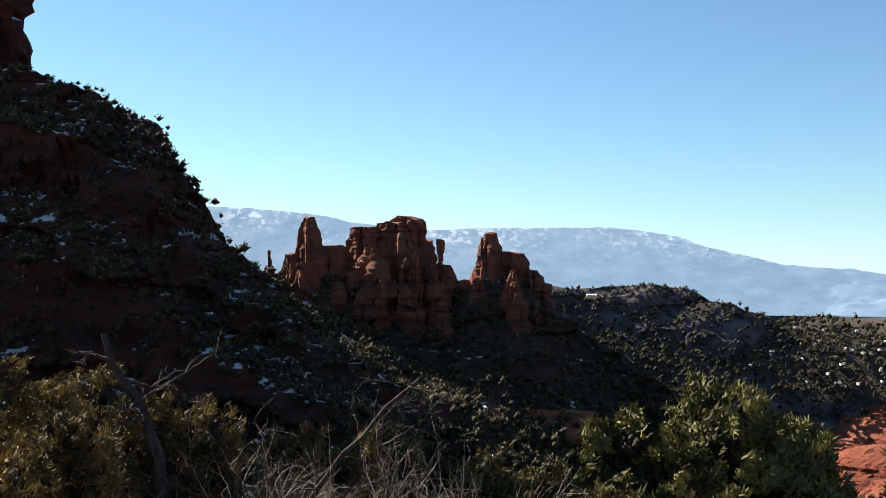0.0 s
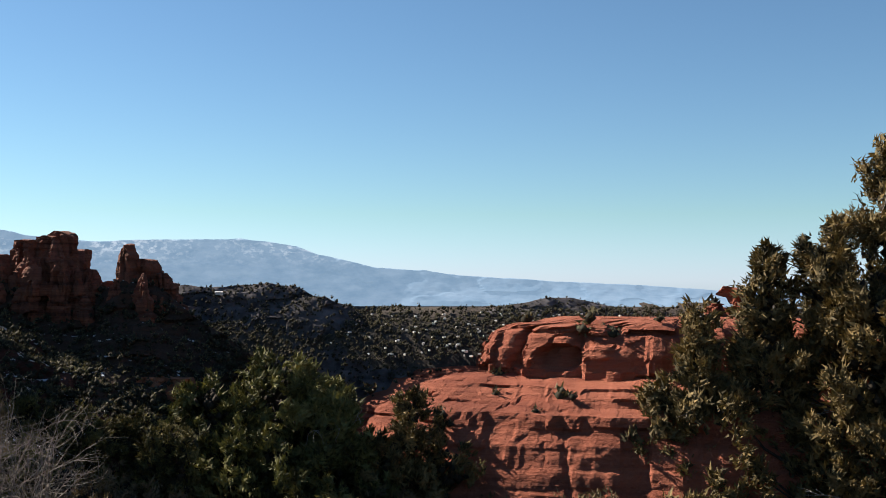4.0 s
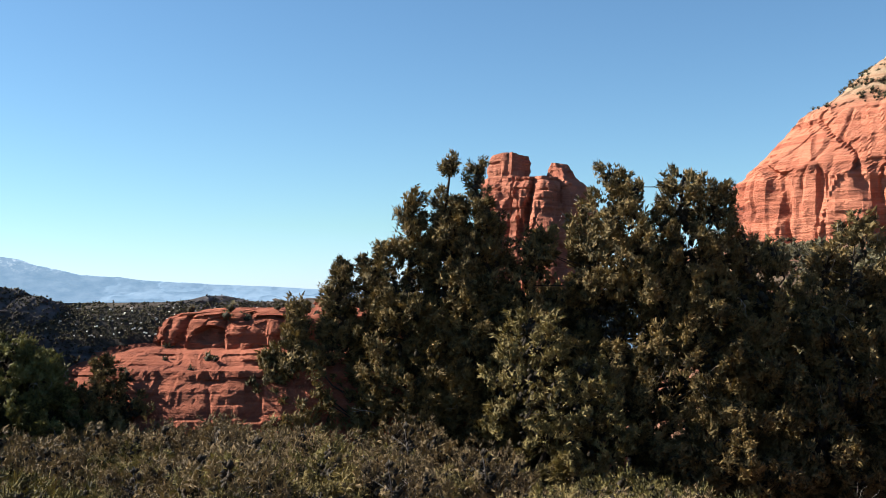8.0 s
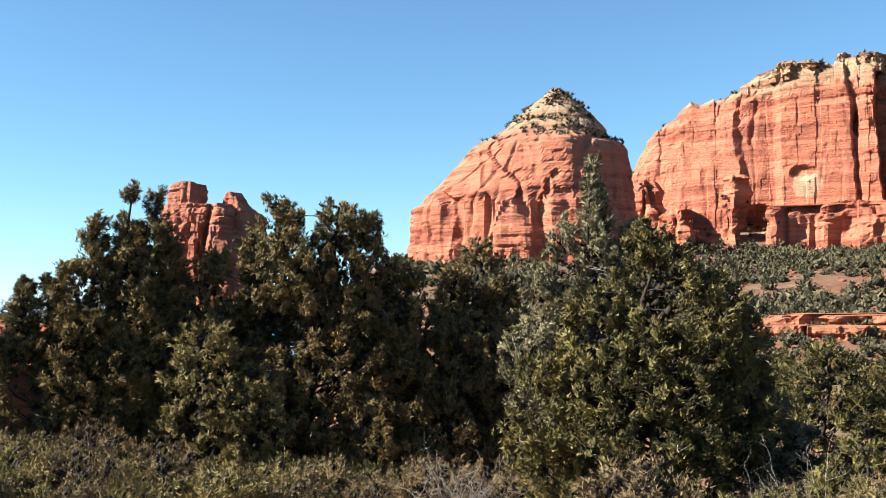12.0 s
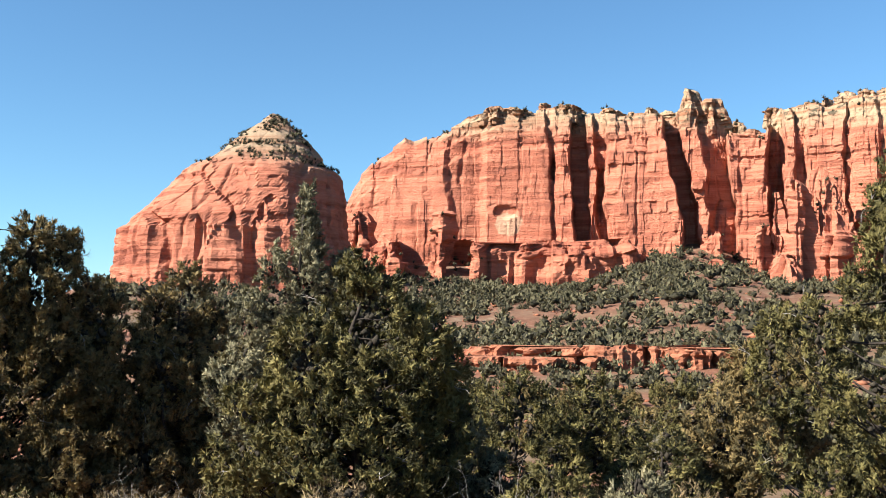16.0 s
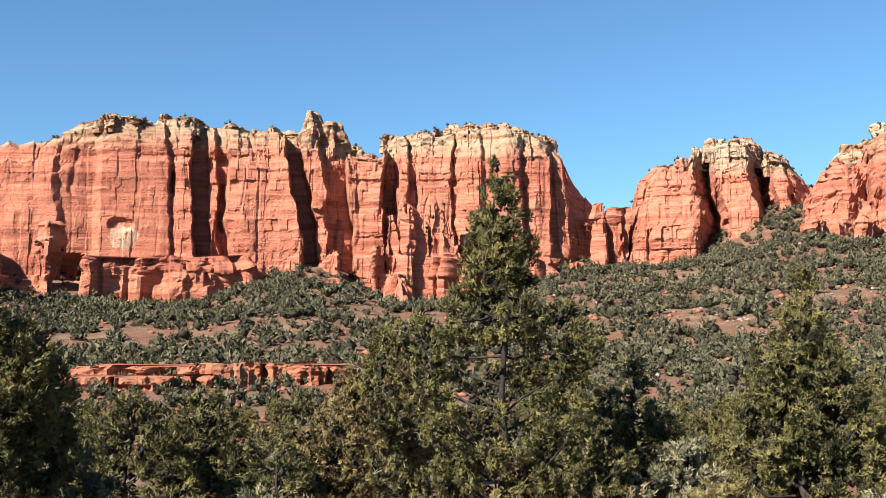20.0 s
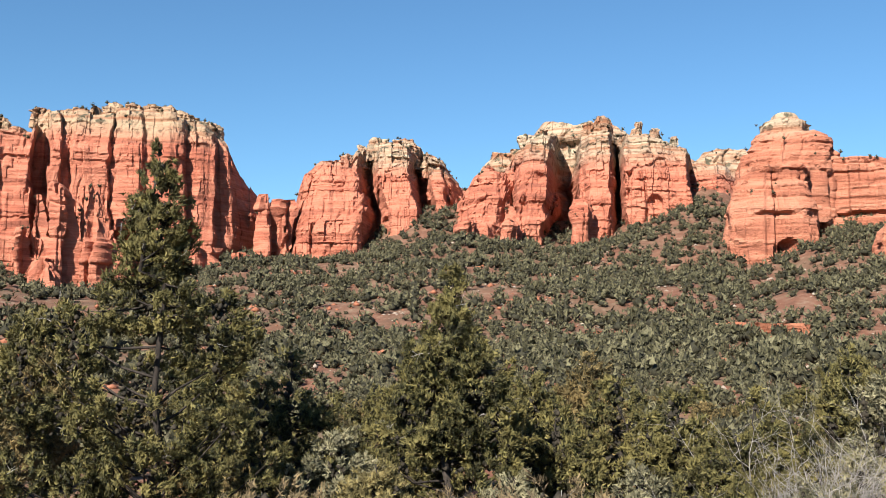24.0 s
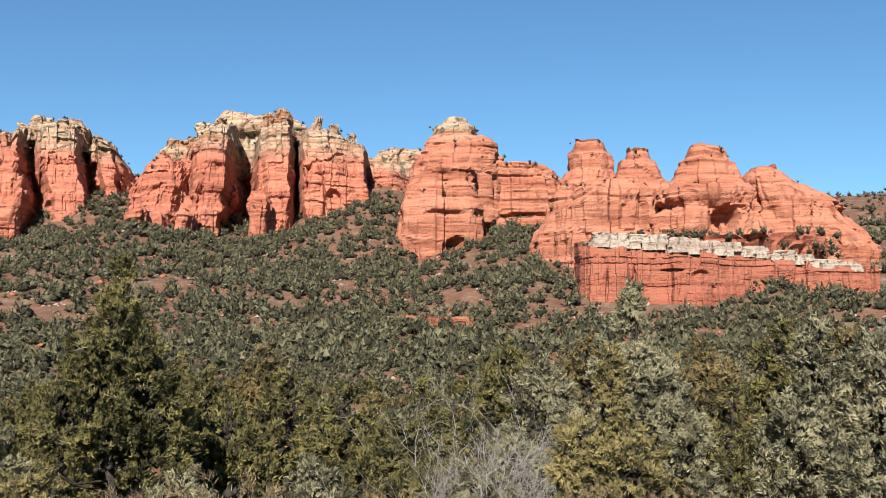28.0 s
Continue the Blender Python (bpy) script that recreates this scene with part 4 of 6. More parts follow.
# the two-headed butte behind the junipers
T = formation("twin_headed_butte", "red sandstone butte with two blunt heads", "butte")
for az, half, deep, e0, e1, prof, kw in (
        (30.9, 2.9, 3.6, -1.0, 5.75, ((0, 1.2, 0), (0.5, 1.05, 0), (0.7, 0.97, 0), (0.72, 0.92, 0), (0.9, 0.86, 0), (1, 0.72, 0)), dict(hollows=((32.6, 4.9, 0.5, 0.6, 0.7), (30.3, 4.0, 0.15, 0.8, 0.6)))),
        (29.45, 1.2, 2.0, 4.6, 6.95, ((0, 1.35, -0.1), (0.5, 1.15, -0.08), (0.54, 1.02, -0.04), (0.8, 0.95, 0.02), (0.88, 0.86, 0.06), (1, 0.74, 0.14)), dict(square=5.0)),
        (32.1, 1.25, 2.0, 4.2, 6.5, ((0, 1.45, 0.1), (0.5, 1.2, 0.05), (0.68, 0.9, 0), (0.72, 0.78, -0.03), (0.86, 0.66, -0.06), (0.9, 0.5, -0.06), (1, 0.3, -0.06)), {}),
        (31.0, 4.4, 5.0, -10.0, 2.6, TOWER, {})):
    mass("rock_face", T, TWIN_ROCK, az, 87, half, deep, e0, e1, prof, size=0.3, step=0.13, seed=az, **{"crack": 0.5, "lump": 0.2, "square": 4.5, "turn": -28, "block": 0.45, "ragged": 0.4, "strata": 0.8, **kw})

# slickrock bench
K = formation("slickrock_bench", "broad orange-red slickrock bench with ledges and bushes", "rock")
mass("lower_bench", K, BENCH_ROCK, 18.2, 81.5, 10.4, 8.0, -7.0, -1.95, ((0, 1.06, 0), (0.3, 1.03, 0), (0.6, 0.995, 0), (0.76, 0.965, 0), (0.8, 0.94, 0), (0.9, 0.9, 0.0), (0.95, 0.84, 0), (1, 0.72, 0.0)), size=0.3, step=0.12, square=2.6, seed=2, crack=0.1, lump=0.8, block=0.28, strata=1.2, ragged=0.3, cone=3.4)
mass("upper_bench", K, BENCH_ROCK, 19.4, 82, 7.0, 4.5, -2.9, -0.5, ((0, 1.0, 0), (0.1, 1.0, 0), (0.45, 0.985, 0), (0.55, 0.965, 0), (0.8, 0.95, 0), (0.9, 0.88, 0), (1, 0.6, 0.03)), size=0.3, step=0.1, square=3.4, seed=4, crack=0.3, lump=0.7, block=0.5, strata=1.5, ragged=0.25, cone=1.0,
     hollows=((15.0, -1.75, 0.8, 0.45, 0.9), (19.0, -2.3, 1.6, 0.12, 0.6)))
mass("knob", K, BENCH_ROCK, 21.1, 83, 0.55, 0.8, -0.8, 0.42, ROUND, size=0.2, step=0.08, seed=9)
mass("knob", K, BENCH_ROCK, 20.4, 83, 0.4, 0.6, -0.8, 0.0, ROUND, size=0.2, step=0.08, seed=12)

# red slickrock strips on the valley floor
V = formation("valley_slickrock", "low red slickrock ledges among scrub", "rock")
for az, r, half, deep, e0, e1 in ((69.5, 250, 8.5, 16, -3.4, -0.5), (64, 235, 5, 10, -3.4, -1.1), (113.8, 270, 3.2, 9, -2.0, -0.6), (109.3, 330, 1.6, 8, 0.0, 0.9), (117.5, 330, 2.6, 12, 0.2, 1.3)):
    mass("ledge", V, SLICK_ROCK, az, r, half, deep, e0, e1, LEDGE, size=0.9, step=0.6, seed=az, lump=0.9, ragged=0.5)

# ---- south-west: the shaded mountain, the spires and the hills ----
Q = (0.0, 44.5, 1.07)
W = formation("shaded_mountain", "steep shaded mountainside with dark scrub and old snow patches", "mountain")
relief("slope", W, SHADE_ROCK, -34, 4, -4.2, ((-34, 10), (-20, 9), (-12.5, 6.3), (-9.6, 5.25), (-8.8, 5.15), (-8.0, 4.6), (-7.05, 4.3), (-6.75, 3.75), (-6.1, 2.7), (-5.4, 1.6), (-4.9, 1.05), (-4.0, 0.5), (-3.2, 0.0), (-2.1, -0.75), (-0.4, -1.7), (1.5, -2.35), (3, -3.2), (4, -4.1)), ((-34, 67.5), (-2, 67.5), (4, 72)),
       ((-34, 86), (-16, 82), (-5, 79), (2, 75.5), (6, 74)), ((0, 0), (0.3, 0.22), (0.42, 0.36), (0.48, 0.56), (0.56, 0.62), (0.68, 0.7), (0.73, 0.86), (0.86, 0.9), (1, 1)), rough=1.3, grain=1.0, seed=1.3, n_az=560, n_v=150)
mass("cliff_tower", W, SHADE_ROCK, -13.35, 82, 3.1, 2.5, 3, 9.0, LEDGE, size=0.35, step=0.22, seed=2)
H = formation("spired_butte", "jagged red butte with lit spires above a dark talus", "butte")
SPIKE = ((0, 1.25, 0), (0.35, 1.0, 0), (0.6, 0.8, 0.03), (0.64, 0.68, 0.03), (0.86, 0.55, 0.06), (0.9, 0.42, 0.08), (1, 0.28, 0.1))
WEST_SPIRES = [
        (-4.32, 78.6, 0.24, 0.5, -0.6, 1.28, SPIKE), (-3.75, 78.8, 0.62, 0.9, -1.2, 1.15, CRAG), (-3.36, 78.8, 0.36, 0.5, 0.2, 2.07, SPIKE), (-2.8, 79.3, 0.85, 1.0, -1.2, 1.38, CRAG), (-1.95, 79.3, 0.75, 1.1, -1.2, 1.86, TOWER),
        (-1.1, 79.4, 1.0, 1.2, -1.2, 2.0, TOWER), (-0.85, 79.4, 0.5, 0.7, 1.0, 2.18, ROUND), (-1.38, 78.3, 0.34, 0.5, -0.8, 1.35, SPIKE), (-1.62, 77.9, 0.3, 0.5, -0.9, 0.75, SPIKE), (-2.2, 78.4, 0.3, 0.5, -0.9, 0.95, CRAG)]
EAST_SPIRES = [
        (-0.62, 77.9, 0.3, 0.5, -0.9, 0.7, SPIKE), (-0.08, 79.0, 0.17, 0.3, 0.1, 1.62, SPIKE), (0.02, 78.9, 0.5, 0.7, -1.2, 1.05, CRAG), (-0.02, 77.5, 0.2, 0.3, -0.9, 0.2, SPIKE), (1.12, 79.0, 0.36, 0.6, -0.7, 1.82, SPIKE), (0.95, 78.7, 0.42, 0.6, -1.2, 1.2, CRAG),
        (1.7, 79.2, 0.6, 0.9, -1.2, 1.3, TOWER), (2.15, 79.2, 0.45, 0.7, -1.2, 0.95, TOWER), (2.5, 79.2, 0.35, 0.6, -1.2, 0.55, TOWER), (2.75, 79.2, 0.28, 0.5, -1.2, 0.05, CRAG), (0.5, 79.3, 0.5, 0.7, -1.2, 0.6, CRAG)]
SHOULDERS = [(-1.15, 80.0, 1.55, 1.3, -1.4, 1.55, ((0, 1.3, 0), (0.4, 1.05, 0), (0.7, 0.8, 0.02), (0.75, 0.7, 0.02), (1, 0.45, 0.05))), (1.65, 80.0, 1.25, 1.0, -1.4, 0.95, ((0, 1.4, 0.1), (0.4, 1.05, 0), (0.7, 0.75, -0.08), (1, 0.4, -0.2))), (-3.2, 80.0, 1.15, 0.9, -1.4, 1.0, ((0, 1.3, 0), (0.5, 1.0, 0), (0.8, 0.7, 0), (1, 0.4, 0)))]
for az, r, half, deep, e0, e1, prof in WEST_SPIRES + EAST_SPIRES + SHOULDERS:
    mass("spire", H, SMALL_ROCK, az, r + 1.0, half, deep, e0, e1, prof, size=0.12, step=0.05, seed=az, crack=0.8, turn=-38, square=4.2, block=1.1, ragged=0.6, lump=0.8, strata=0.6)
rng = np.random.RandomState(32)
for k in range(44):
    az = rng.choice([-3.6, -2.6, -1.8, -1.4, -0.9, -0.5, 0.1, 1.0, 1.6, 2.2]) + rng.normal() * 0.3
    top = np.interp(az, [-4.4, -3.4, -2.7, -1.9, -0.7, 0.2, 0.6, 1.1, 1.9, 2.7], [0.5, 1.3, 0.7, 1.3, 1.5, 0.7, 0.3, 1.1, 0.8, -0.3]) - abs(rng.normal()) * 0.5
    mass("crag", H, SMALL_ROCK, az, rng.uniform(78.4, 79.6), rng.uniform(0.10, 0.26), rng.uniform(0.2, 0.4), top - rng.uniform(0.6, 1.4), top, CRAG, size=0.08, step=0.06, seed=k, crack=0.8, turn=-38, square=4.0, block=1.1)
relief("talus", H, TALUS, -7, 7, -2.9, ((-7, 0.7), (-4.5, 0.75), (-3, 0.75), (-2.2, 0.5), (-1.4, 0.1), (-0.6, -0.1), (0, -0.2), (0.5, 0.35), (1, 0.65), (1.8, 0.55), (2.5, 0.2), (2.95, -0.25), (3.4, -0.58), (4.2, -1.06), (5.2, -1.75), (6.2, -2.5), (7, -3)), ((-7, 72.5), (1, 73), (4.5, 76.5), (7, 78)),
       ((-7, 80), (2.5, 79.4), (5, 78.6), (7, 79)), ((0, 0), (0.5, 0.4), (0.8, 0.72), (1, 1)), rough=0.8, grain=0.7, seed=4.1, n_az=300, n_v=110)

# low hills before the town
for crest, r0, r1, low, sd in ((((1, 0.2), (2.7, 0.47), (3.5, 0.4), (4.7, 0.47), (5.6, 0.52), (6.3, 0.44), (6.8, 0.18), (7.4, -0.15), (8.5, -0.8), (10, -1.9)), 81.6, 83.3, -1.2, 1.0),
                           (((2.6, -1.6), (3.7, -0.62), (5.0, -0.3), (5.9, -0.12), (6.6, 0.05), (7.3, 0.12), (8.1, -0.17), (9.0, -0.78), (9.7, -1.05), (10.6, -1.6), (11.8, -2.6)), 79.6, 82.4, -2.8, 2.0)):
    relief("slope", formation("scrub_hill", "low worn hill dotted with dark scrub", "hill"), HILL, crest[0][0], crest[-1][0], low, crest, ((0, r0), (20, r0)), ((0, r1), (20, r1)), ((0, 0), (0.4, 0.5), (0.75, 0.85), (1, 1)), rough=0.5, grain=0.8, seed=sd, n_az=240, n_v=90)
relief("slope", formation("far_hill", "small dark hill on the far plain", "hill"), HILL, 12.4, 18.4, -0.5, ((12.4, -0.4), (13.8, -0.12), (14.8, 0.1), (15.6, 0.1), (16.9, -0.18), (18.4, -0.4)), ((0, 82.6), (20, 82.6)), ((0, 83.4), (20, 83.4)), rough=0.3, grain=0.5, seed=5.0, n_az=100, n_v=40)
mass("ledge", formation("red_clearing", "low red rock shelf among the southern woods", "rock"), SLICK_ROCK, 2.7, 75.6, 0.95, 0.6, -2.9, -2.3, LEDGE, size=0.15, step=0.1, seed=5)


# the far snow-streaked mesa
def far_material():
    m, nt, b = nodes_of("painted_haze_mesa", 1.0)
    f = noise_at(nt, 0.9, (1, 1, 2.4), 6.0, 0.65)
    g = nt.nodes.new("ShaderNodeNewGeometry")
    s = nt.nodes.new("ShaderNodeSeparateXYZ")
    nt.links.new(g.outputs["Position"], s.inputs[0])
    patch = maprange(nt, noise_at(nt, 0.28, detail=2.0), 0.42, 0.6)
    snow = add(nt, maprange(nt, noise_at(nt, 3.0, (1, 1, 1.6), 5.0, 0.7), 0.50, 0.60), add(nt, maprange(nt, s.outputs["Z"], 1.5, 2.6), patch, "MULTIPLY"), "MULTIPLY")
    # Distance haze is painted as blue tones, which also glow through the emission.
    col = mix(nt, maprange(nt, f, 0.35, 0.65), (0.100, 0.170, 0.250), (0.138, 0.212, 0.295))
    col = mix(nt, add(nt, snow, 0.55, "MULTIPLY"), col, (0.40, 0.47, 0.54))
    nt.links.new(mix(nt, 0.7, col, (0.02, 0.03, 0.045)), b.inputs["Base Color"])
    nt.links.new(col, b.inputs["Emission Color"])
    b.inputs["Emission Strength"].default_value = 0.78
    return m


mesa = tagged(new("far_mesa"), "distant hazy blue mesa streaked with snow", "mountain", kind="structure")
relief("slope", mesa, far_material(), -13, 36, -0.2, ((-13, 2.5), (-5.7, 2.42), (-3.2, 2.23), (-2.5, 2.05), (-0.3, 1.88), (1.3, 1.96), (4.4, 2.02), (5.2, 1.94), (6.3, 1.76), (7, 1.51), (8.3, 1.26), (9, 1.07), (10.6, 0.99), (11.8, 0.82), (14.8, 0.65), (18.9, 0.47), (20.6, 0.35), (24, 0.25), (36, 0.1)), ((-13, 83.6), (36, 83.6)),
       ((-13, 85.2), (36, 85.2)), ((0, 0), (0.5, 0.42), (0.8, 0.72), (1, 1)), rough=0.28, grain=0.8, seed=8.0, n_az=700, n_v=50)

# ---- trees and bushes ----
def unit(v):
    return v / (np.linalg.norm(v, axis=-1, keepdims=True) + 1e-9)


def blades(rng, base, d, length, wide, quad=True, facing=None):
    """Leaf sprays: one slim blade for each base point, turned towards facing."""
    turn = rng.normal(size=d.shape) if facing is None else facing + rng.normal(size=d.shape) * 0.6
    up = unit(np.cross(d, unit(turn)))
    L = length[:, None]
    mid = base + d * L * 0.45
    w = up * (L * wide)
    if quad:
        v = np.stack([base, mid + w, base + d * L, mid - w], 1)
        return v.reshape(-1, 3), np.arange(len(base) * 4).reshape(-1, 4)
    v = np.stack([base - w * 0.8, base + w * 0.8, base + d * L], 1)
    return v.reshape(-1, 3), np.arange(len(base) * 3).reshape(-1, 3)


def lobe_points(rng, lobes, n):
    """Places on and in the lobes of a crown: x, y, bottom, top, radius, shape (0 round .. 1 pointed)."""
    area = np.array([(l[3] - l[2]) * l[4] for l in lobes]).clip(0.01) ** 0.62
    pick = rng.choice(len(lobes), n, p=area / area.sum())
    lo = np.array(lobes, float)[pick]
    t = rng.beta(1.15, 1.25, n)
    ang = rng.uniform(0, 2 * np.pi, n)
    rnd = np.sqrt(np.clip(1 - (2 * t - 1) ** 2, 0.02, 1))
    cone = (1 - t) ** 0.8 * np.clip(t / 0.12, 0.4, 1) * 1.05 + 0.04
    rad = lo[:, 4] * (rnd * (1 - lo[:, 5]) + cone * lo[:, 5])
    rad = rad * (0.75 + 0.5 * vnoise(ang * 1.3 + pick * 3.1, t * 5, pick * 1.7))
    f = 0.5 + 0.5 * np.sqrt(rng.rand(n))
    out = np.stack([np.cos(ang), np.sin(ang), np.zeros(n)], 1)
    p = np.stack([lo[:, 0] + np.cos(ang) * rad * f, lo[:, 1] + np.sin(ang) * rad * f, lo[:, 2] + t * (lo[:, 3] - lo[:, 2])], 1)
    return p, out, out * (rad * f)[:, None]


OCTA = [(1, 0, 0), (0, 1, 0), (-1, 0, 0), (0, -1, 0), (0, 0, 1), (0, 0, -1)]
OCTA_FACES = [(0, 1, 4), (1, 2, 4), (2, 3, 4), (3, 0, 4), (1, 0, 5), (2, 1, 5), (3, 2, 5), (0, 3, 5)]


def cores(rng, c, half, uneven=0.35):
    """Uneven lumps at centres c with half sizes: painted shade inside foliage, and boulders."""
    n = len(c)
    v = np.asarray(c)[:, None] + np.array(OCTA)[None] * np.asarray(half)[:, None] * rng.uniform(1 - uneven, 1 + uneven, (n, 6, 1))
    f = np.array(OCTA_FACES)[None] + (np.arange(n) * 6)[:, None, None]
    return v.reshape(-1, 3), f.reshape(-1, 3)


def crown_mesh(name, mat, lobes, clusters, tufts, per, cr, tl, seed, quad=True, wide=0.17):
    clusters, tufts = int(clusters * 1.35), max(6, int(tufts * 1.2))
    rng = np.random.RandomState(seed)
    p, out, reach = lobe_points(rng, lobes, int(clusters * 1.16))
    keep = np.sort(np.argsort(-vnoise(p[:, 0] / (3.2 * cr) + seed, p[:, 1] / (3.2 * cr), p[:, 2] / (2.6 * cr)))[:clusters])
    p, out, reach = p[keep], out[keep], reach[keep]
    size = rng.uniform(0.6, 1.3, clusters)
    axis = unit(out * 0.5 + [0, 0, 0.8] + rng.normal(size=out.shape) * 0.3)
    m = clusters * tufts
    S, ax = np.repeat(size, tufts)[:, None] * cr, np.repeat(axis, tufts, 0)
    u = rng.uniform(-1.0, 1.0, (m, 1))
    c = np.repeat(p, tufts, 0) + ax * u * S * 0.95 + rng.normal(size=(m, 3)) * S * 0.36 * np.sqrt(1.1 - u * 0.55 - 0.5 * u * u)
    d = unit(ax * 1.0 + rng.normal(size=(m, 3)) * 0.5)
    per = int(math.ceil(per * 1.2))
    b = np.repeat(c, per, 0) + rng.normal(size=(m * per, 3)) * tl * 0.16
    from_heart = unit(b - np.repeat(p - out * 0.5 * cr, tufts * per, 0)) + 0.5 * np.repeat(out, tufts * per, 0) + [0, 0, 0.15]
    dd = unit(np.repeat(d, per, 0) + rng.normal(size=b.shape) * 0.42)
    v, f = blades(rng, b, dd, 0.6 * tl * rng.uniform(0.6, 1.4, len(b)), wide * 1.05, quad, from_heart)
    # dark lumps inside each puff, standing for shade within the crown
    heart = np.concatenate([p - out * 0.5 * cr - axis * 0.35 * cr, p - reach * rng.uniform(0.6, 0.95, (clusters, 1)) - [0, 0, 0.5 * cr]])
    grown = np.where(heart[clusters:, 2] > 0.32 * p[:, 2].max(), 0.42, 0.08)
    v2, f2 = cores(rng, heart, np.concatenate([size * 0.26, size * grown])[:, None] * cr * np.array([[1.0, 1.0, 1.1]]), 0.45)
    return mesh_of(name, v, f, mat), p, mesh_of("shade_core", v2, f2, CROWN_SHADE)


def tubes(paths, sides=5):
    """Tapered tubes: each path is (points, first radius, last radius)."""
    V, F, n = [], [], 0
    ang = np.arange(sides) * 2 * np.pi / sides
    for pts, r0, r1 in paths:
        pts = np.asarray(pts, float)
        k = len(pts)
        tan = unit(np.gradient(pts, axis=0))
        ref = np.where(np.abs(tan[:, 2:3]) > 0.9, [[1.0, 0, 0]], [[0, 0, 1.0]])
        a = unit(np.cross(tan, ref))
        b = np.cross(tan, a)
        r = np.linspace(r0, r1, k)[:, None, None]
        ring = pts[:, None] + r * (a[:, None] * np.cos(ang)[None, :, None] + b[:, None] * np.sin(ang)[None, :, None])
        V.append(ring.reshape(-1, 3))
        i = (n + np.arange(k - 1)[:, None] * sides + np.arange(sides)[None]).ravel()
        j = (n + np.arange(k - 1)[:, None] * sides + (np.arange(sides)[None] + 1) % sides).ravel()
        F.append(np.stack([i, j, j + sides, i + sides], -1))
        n += k * sides
    return np.concatenate(V), np.concatenate(F)


def bent(rng, a, b, k=5, sag=0.12):
    a, b = np.asarray(a, float), np.asarray(b, float)
    t = np.linspace(0, 1, k)[:, None]
    L = np.linalg.norm(b - a)
    w = rng.normal(size=(k, 3)) * L * 0.045 * np.sin(t * np.pi)
    return a + (b - a) * t + w + np.array([0, 0, -sag * L]) * np.sin(t * np.pi)


def wood_mesh(name, mat, height, r0, tips, seed, limbs, lean=(0, 0), sides=5):
    """Trunk, and limbs that leave it low and reach for places in the crown."""
    rng = np.random.RandomState(seed)
    top = np.array([lean[0], lean[1], height])
    trunk = bent(rng, (0, 0, -0.6), top, 9, 0.0)
    paths = [(trunk, r0, r0 * 0.12)]
    sel = rng.choice(len(tips), min(limbs, len(tips)), replace=False)
    for q in tips[sel]:
        s = np.clip((q[2] - rng.uniform(0.1, 0.5) * math.hypot(q[0], q[1])) / height, 0.06, 0.93)
        o = np.array([np.interp(s, np.linspace(0, 1, 9), trunk[:, m]) for m in range(3)])
        L = np.linalg.norm(q - o)
        rr = min(r0 * 0.4, 0.005 * height + 0.006 * L) * (1 - 0.6 * s)
        paths.append((bent(rng, o, q, 5, 0.08), rr, rr * 0.2))
    v, f = tubes(paths[:1], 7)
    v2, f2 = tubes(paths[1:], 4)
    return mesh_of(name, v, f, mat, True), mesh_of("limb_work", v2, f2, mat, True)


def limb_paths(rng, start, d, length, r, depth, out, droop=0.0, kids=4):
    k = 7
    pts = [np.array(start, float)]
    d = np.array(d, float)
    for _ in range(k - 1):
        d = unit(d + rng.normal(size=3) * 0.20 + [0, 0, -droop])
        pts.append(pts[-1] + d * length / (k - 1))
    out.append((np.array(pts), r, r * 0.35))
    if depth:
        for _ in range(kids):
            i = rng.randint(2, k)
            dd = unit(d + rng.normal(size=3) * 0.75)
            limb_paths(rng, pts[i], dd, length * rng.uniform(0.35, 0.65), r * 0.5, depth - 1, out, droop, kids)


def tree(name, label, at, lobes, leaf, clusters, tufts, per, cr, tl, seed, r0=0.2, limbs=40, bark=BARK, quad=False, wide=0.21, category="tree", group=""):
    """A tree at a place: lobes in metres round its foot."""
    root = tagged(new(name), label, category, group)
    root.location = at
    me, tips, twigs = crown_mesh("crown", leaf, lobes, clusters, tufts, per, cr, tl, seed, quad, wide)
    tall = max(lobes, key=lambda l: l[3])
    trunk, limb = wood_mesh("trunk", bark, tall[3] * 0.96, r0, tips, seed + 1, limbs, (tall[0], tall[1]))
    part("trunk", trunk, root)
    tagged(part("limb_work", limb, root), kind="stuff")
    # dark lumps in place of shade deep in the crown
    tagged(part("shade_core", twigs, root), kind="stuff")
    part("crown", me, root)
    if clusters >= 300:
        # pale dead twigs that show between the sprays
        rng = np.random.RandomState(seed + 2)
        paths = []
        for q in tips[rng.choice(len(tips), 34, replace=False)]:
            d = unit(np.array([q[0], q[1], 0.0]) * 0.6 / (math.hypot(q[0], q[1]) + 0.1) + rng.normal(size=3) * 0.55 + [0, 0, 0.15])
            limb_paths(rng, q - d * 0.3, d, cr * rng.uniform(1.6, 3.4), 0.045 * cr + 0.008, 1, paths, 0.02, 3)
        v, f = tubes(paths, 3)
        tagged(part("dead_twig", mesh_of("dead_twig", v, f, DEAD, True), root, "pale bare dead twigs"), kind="stuff")
    return root


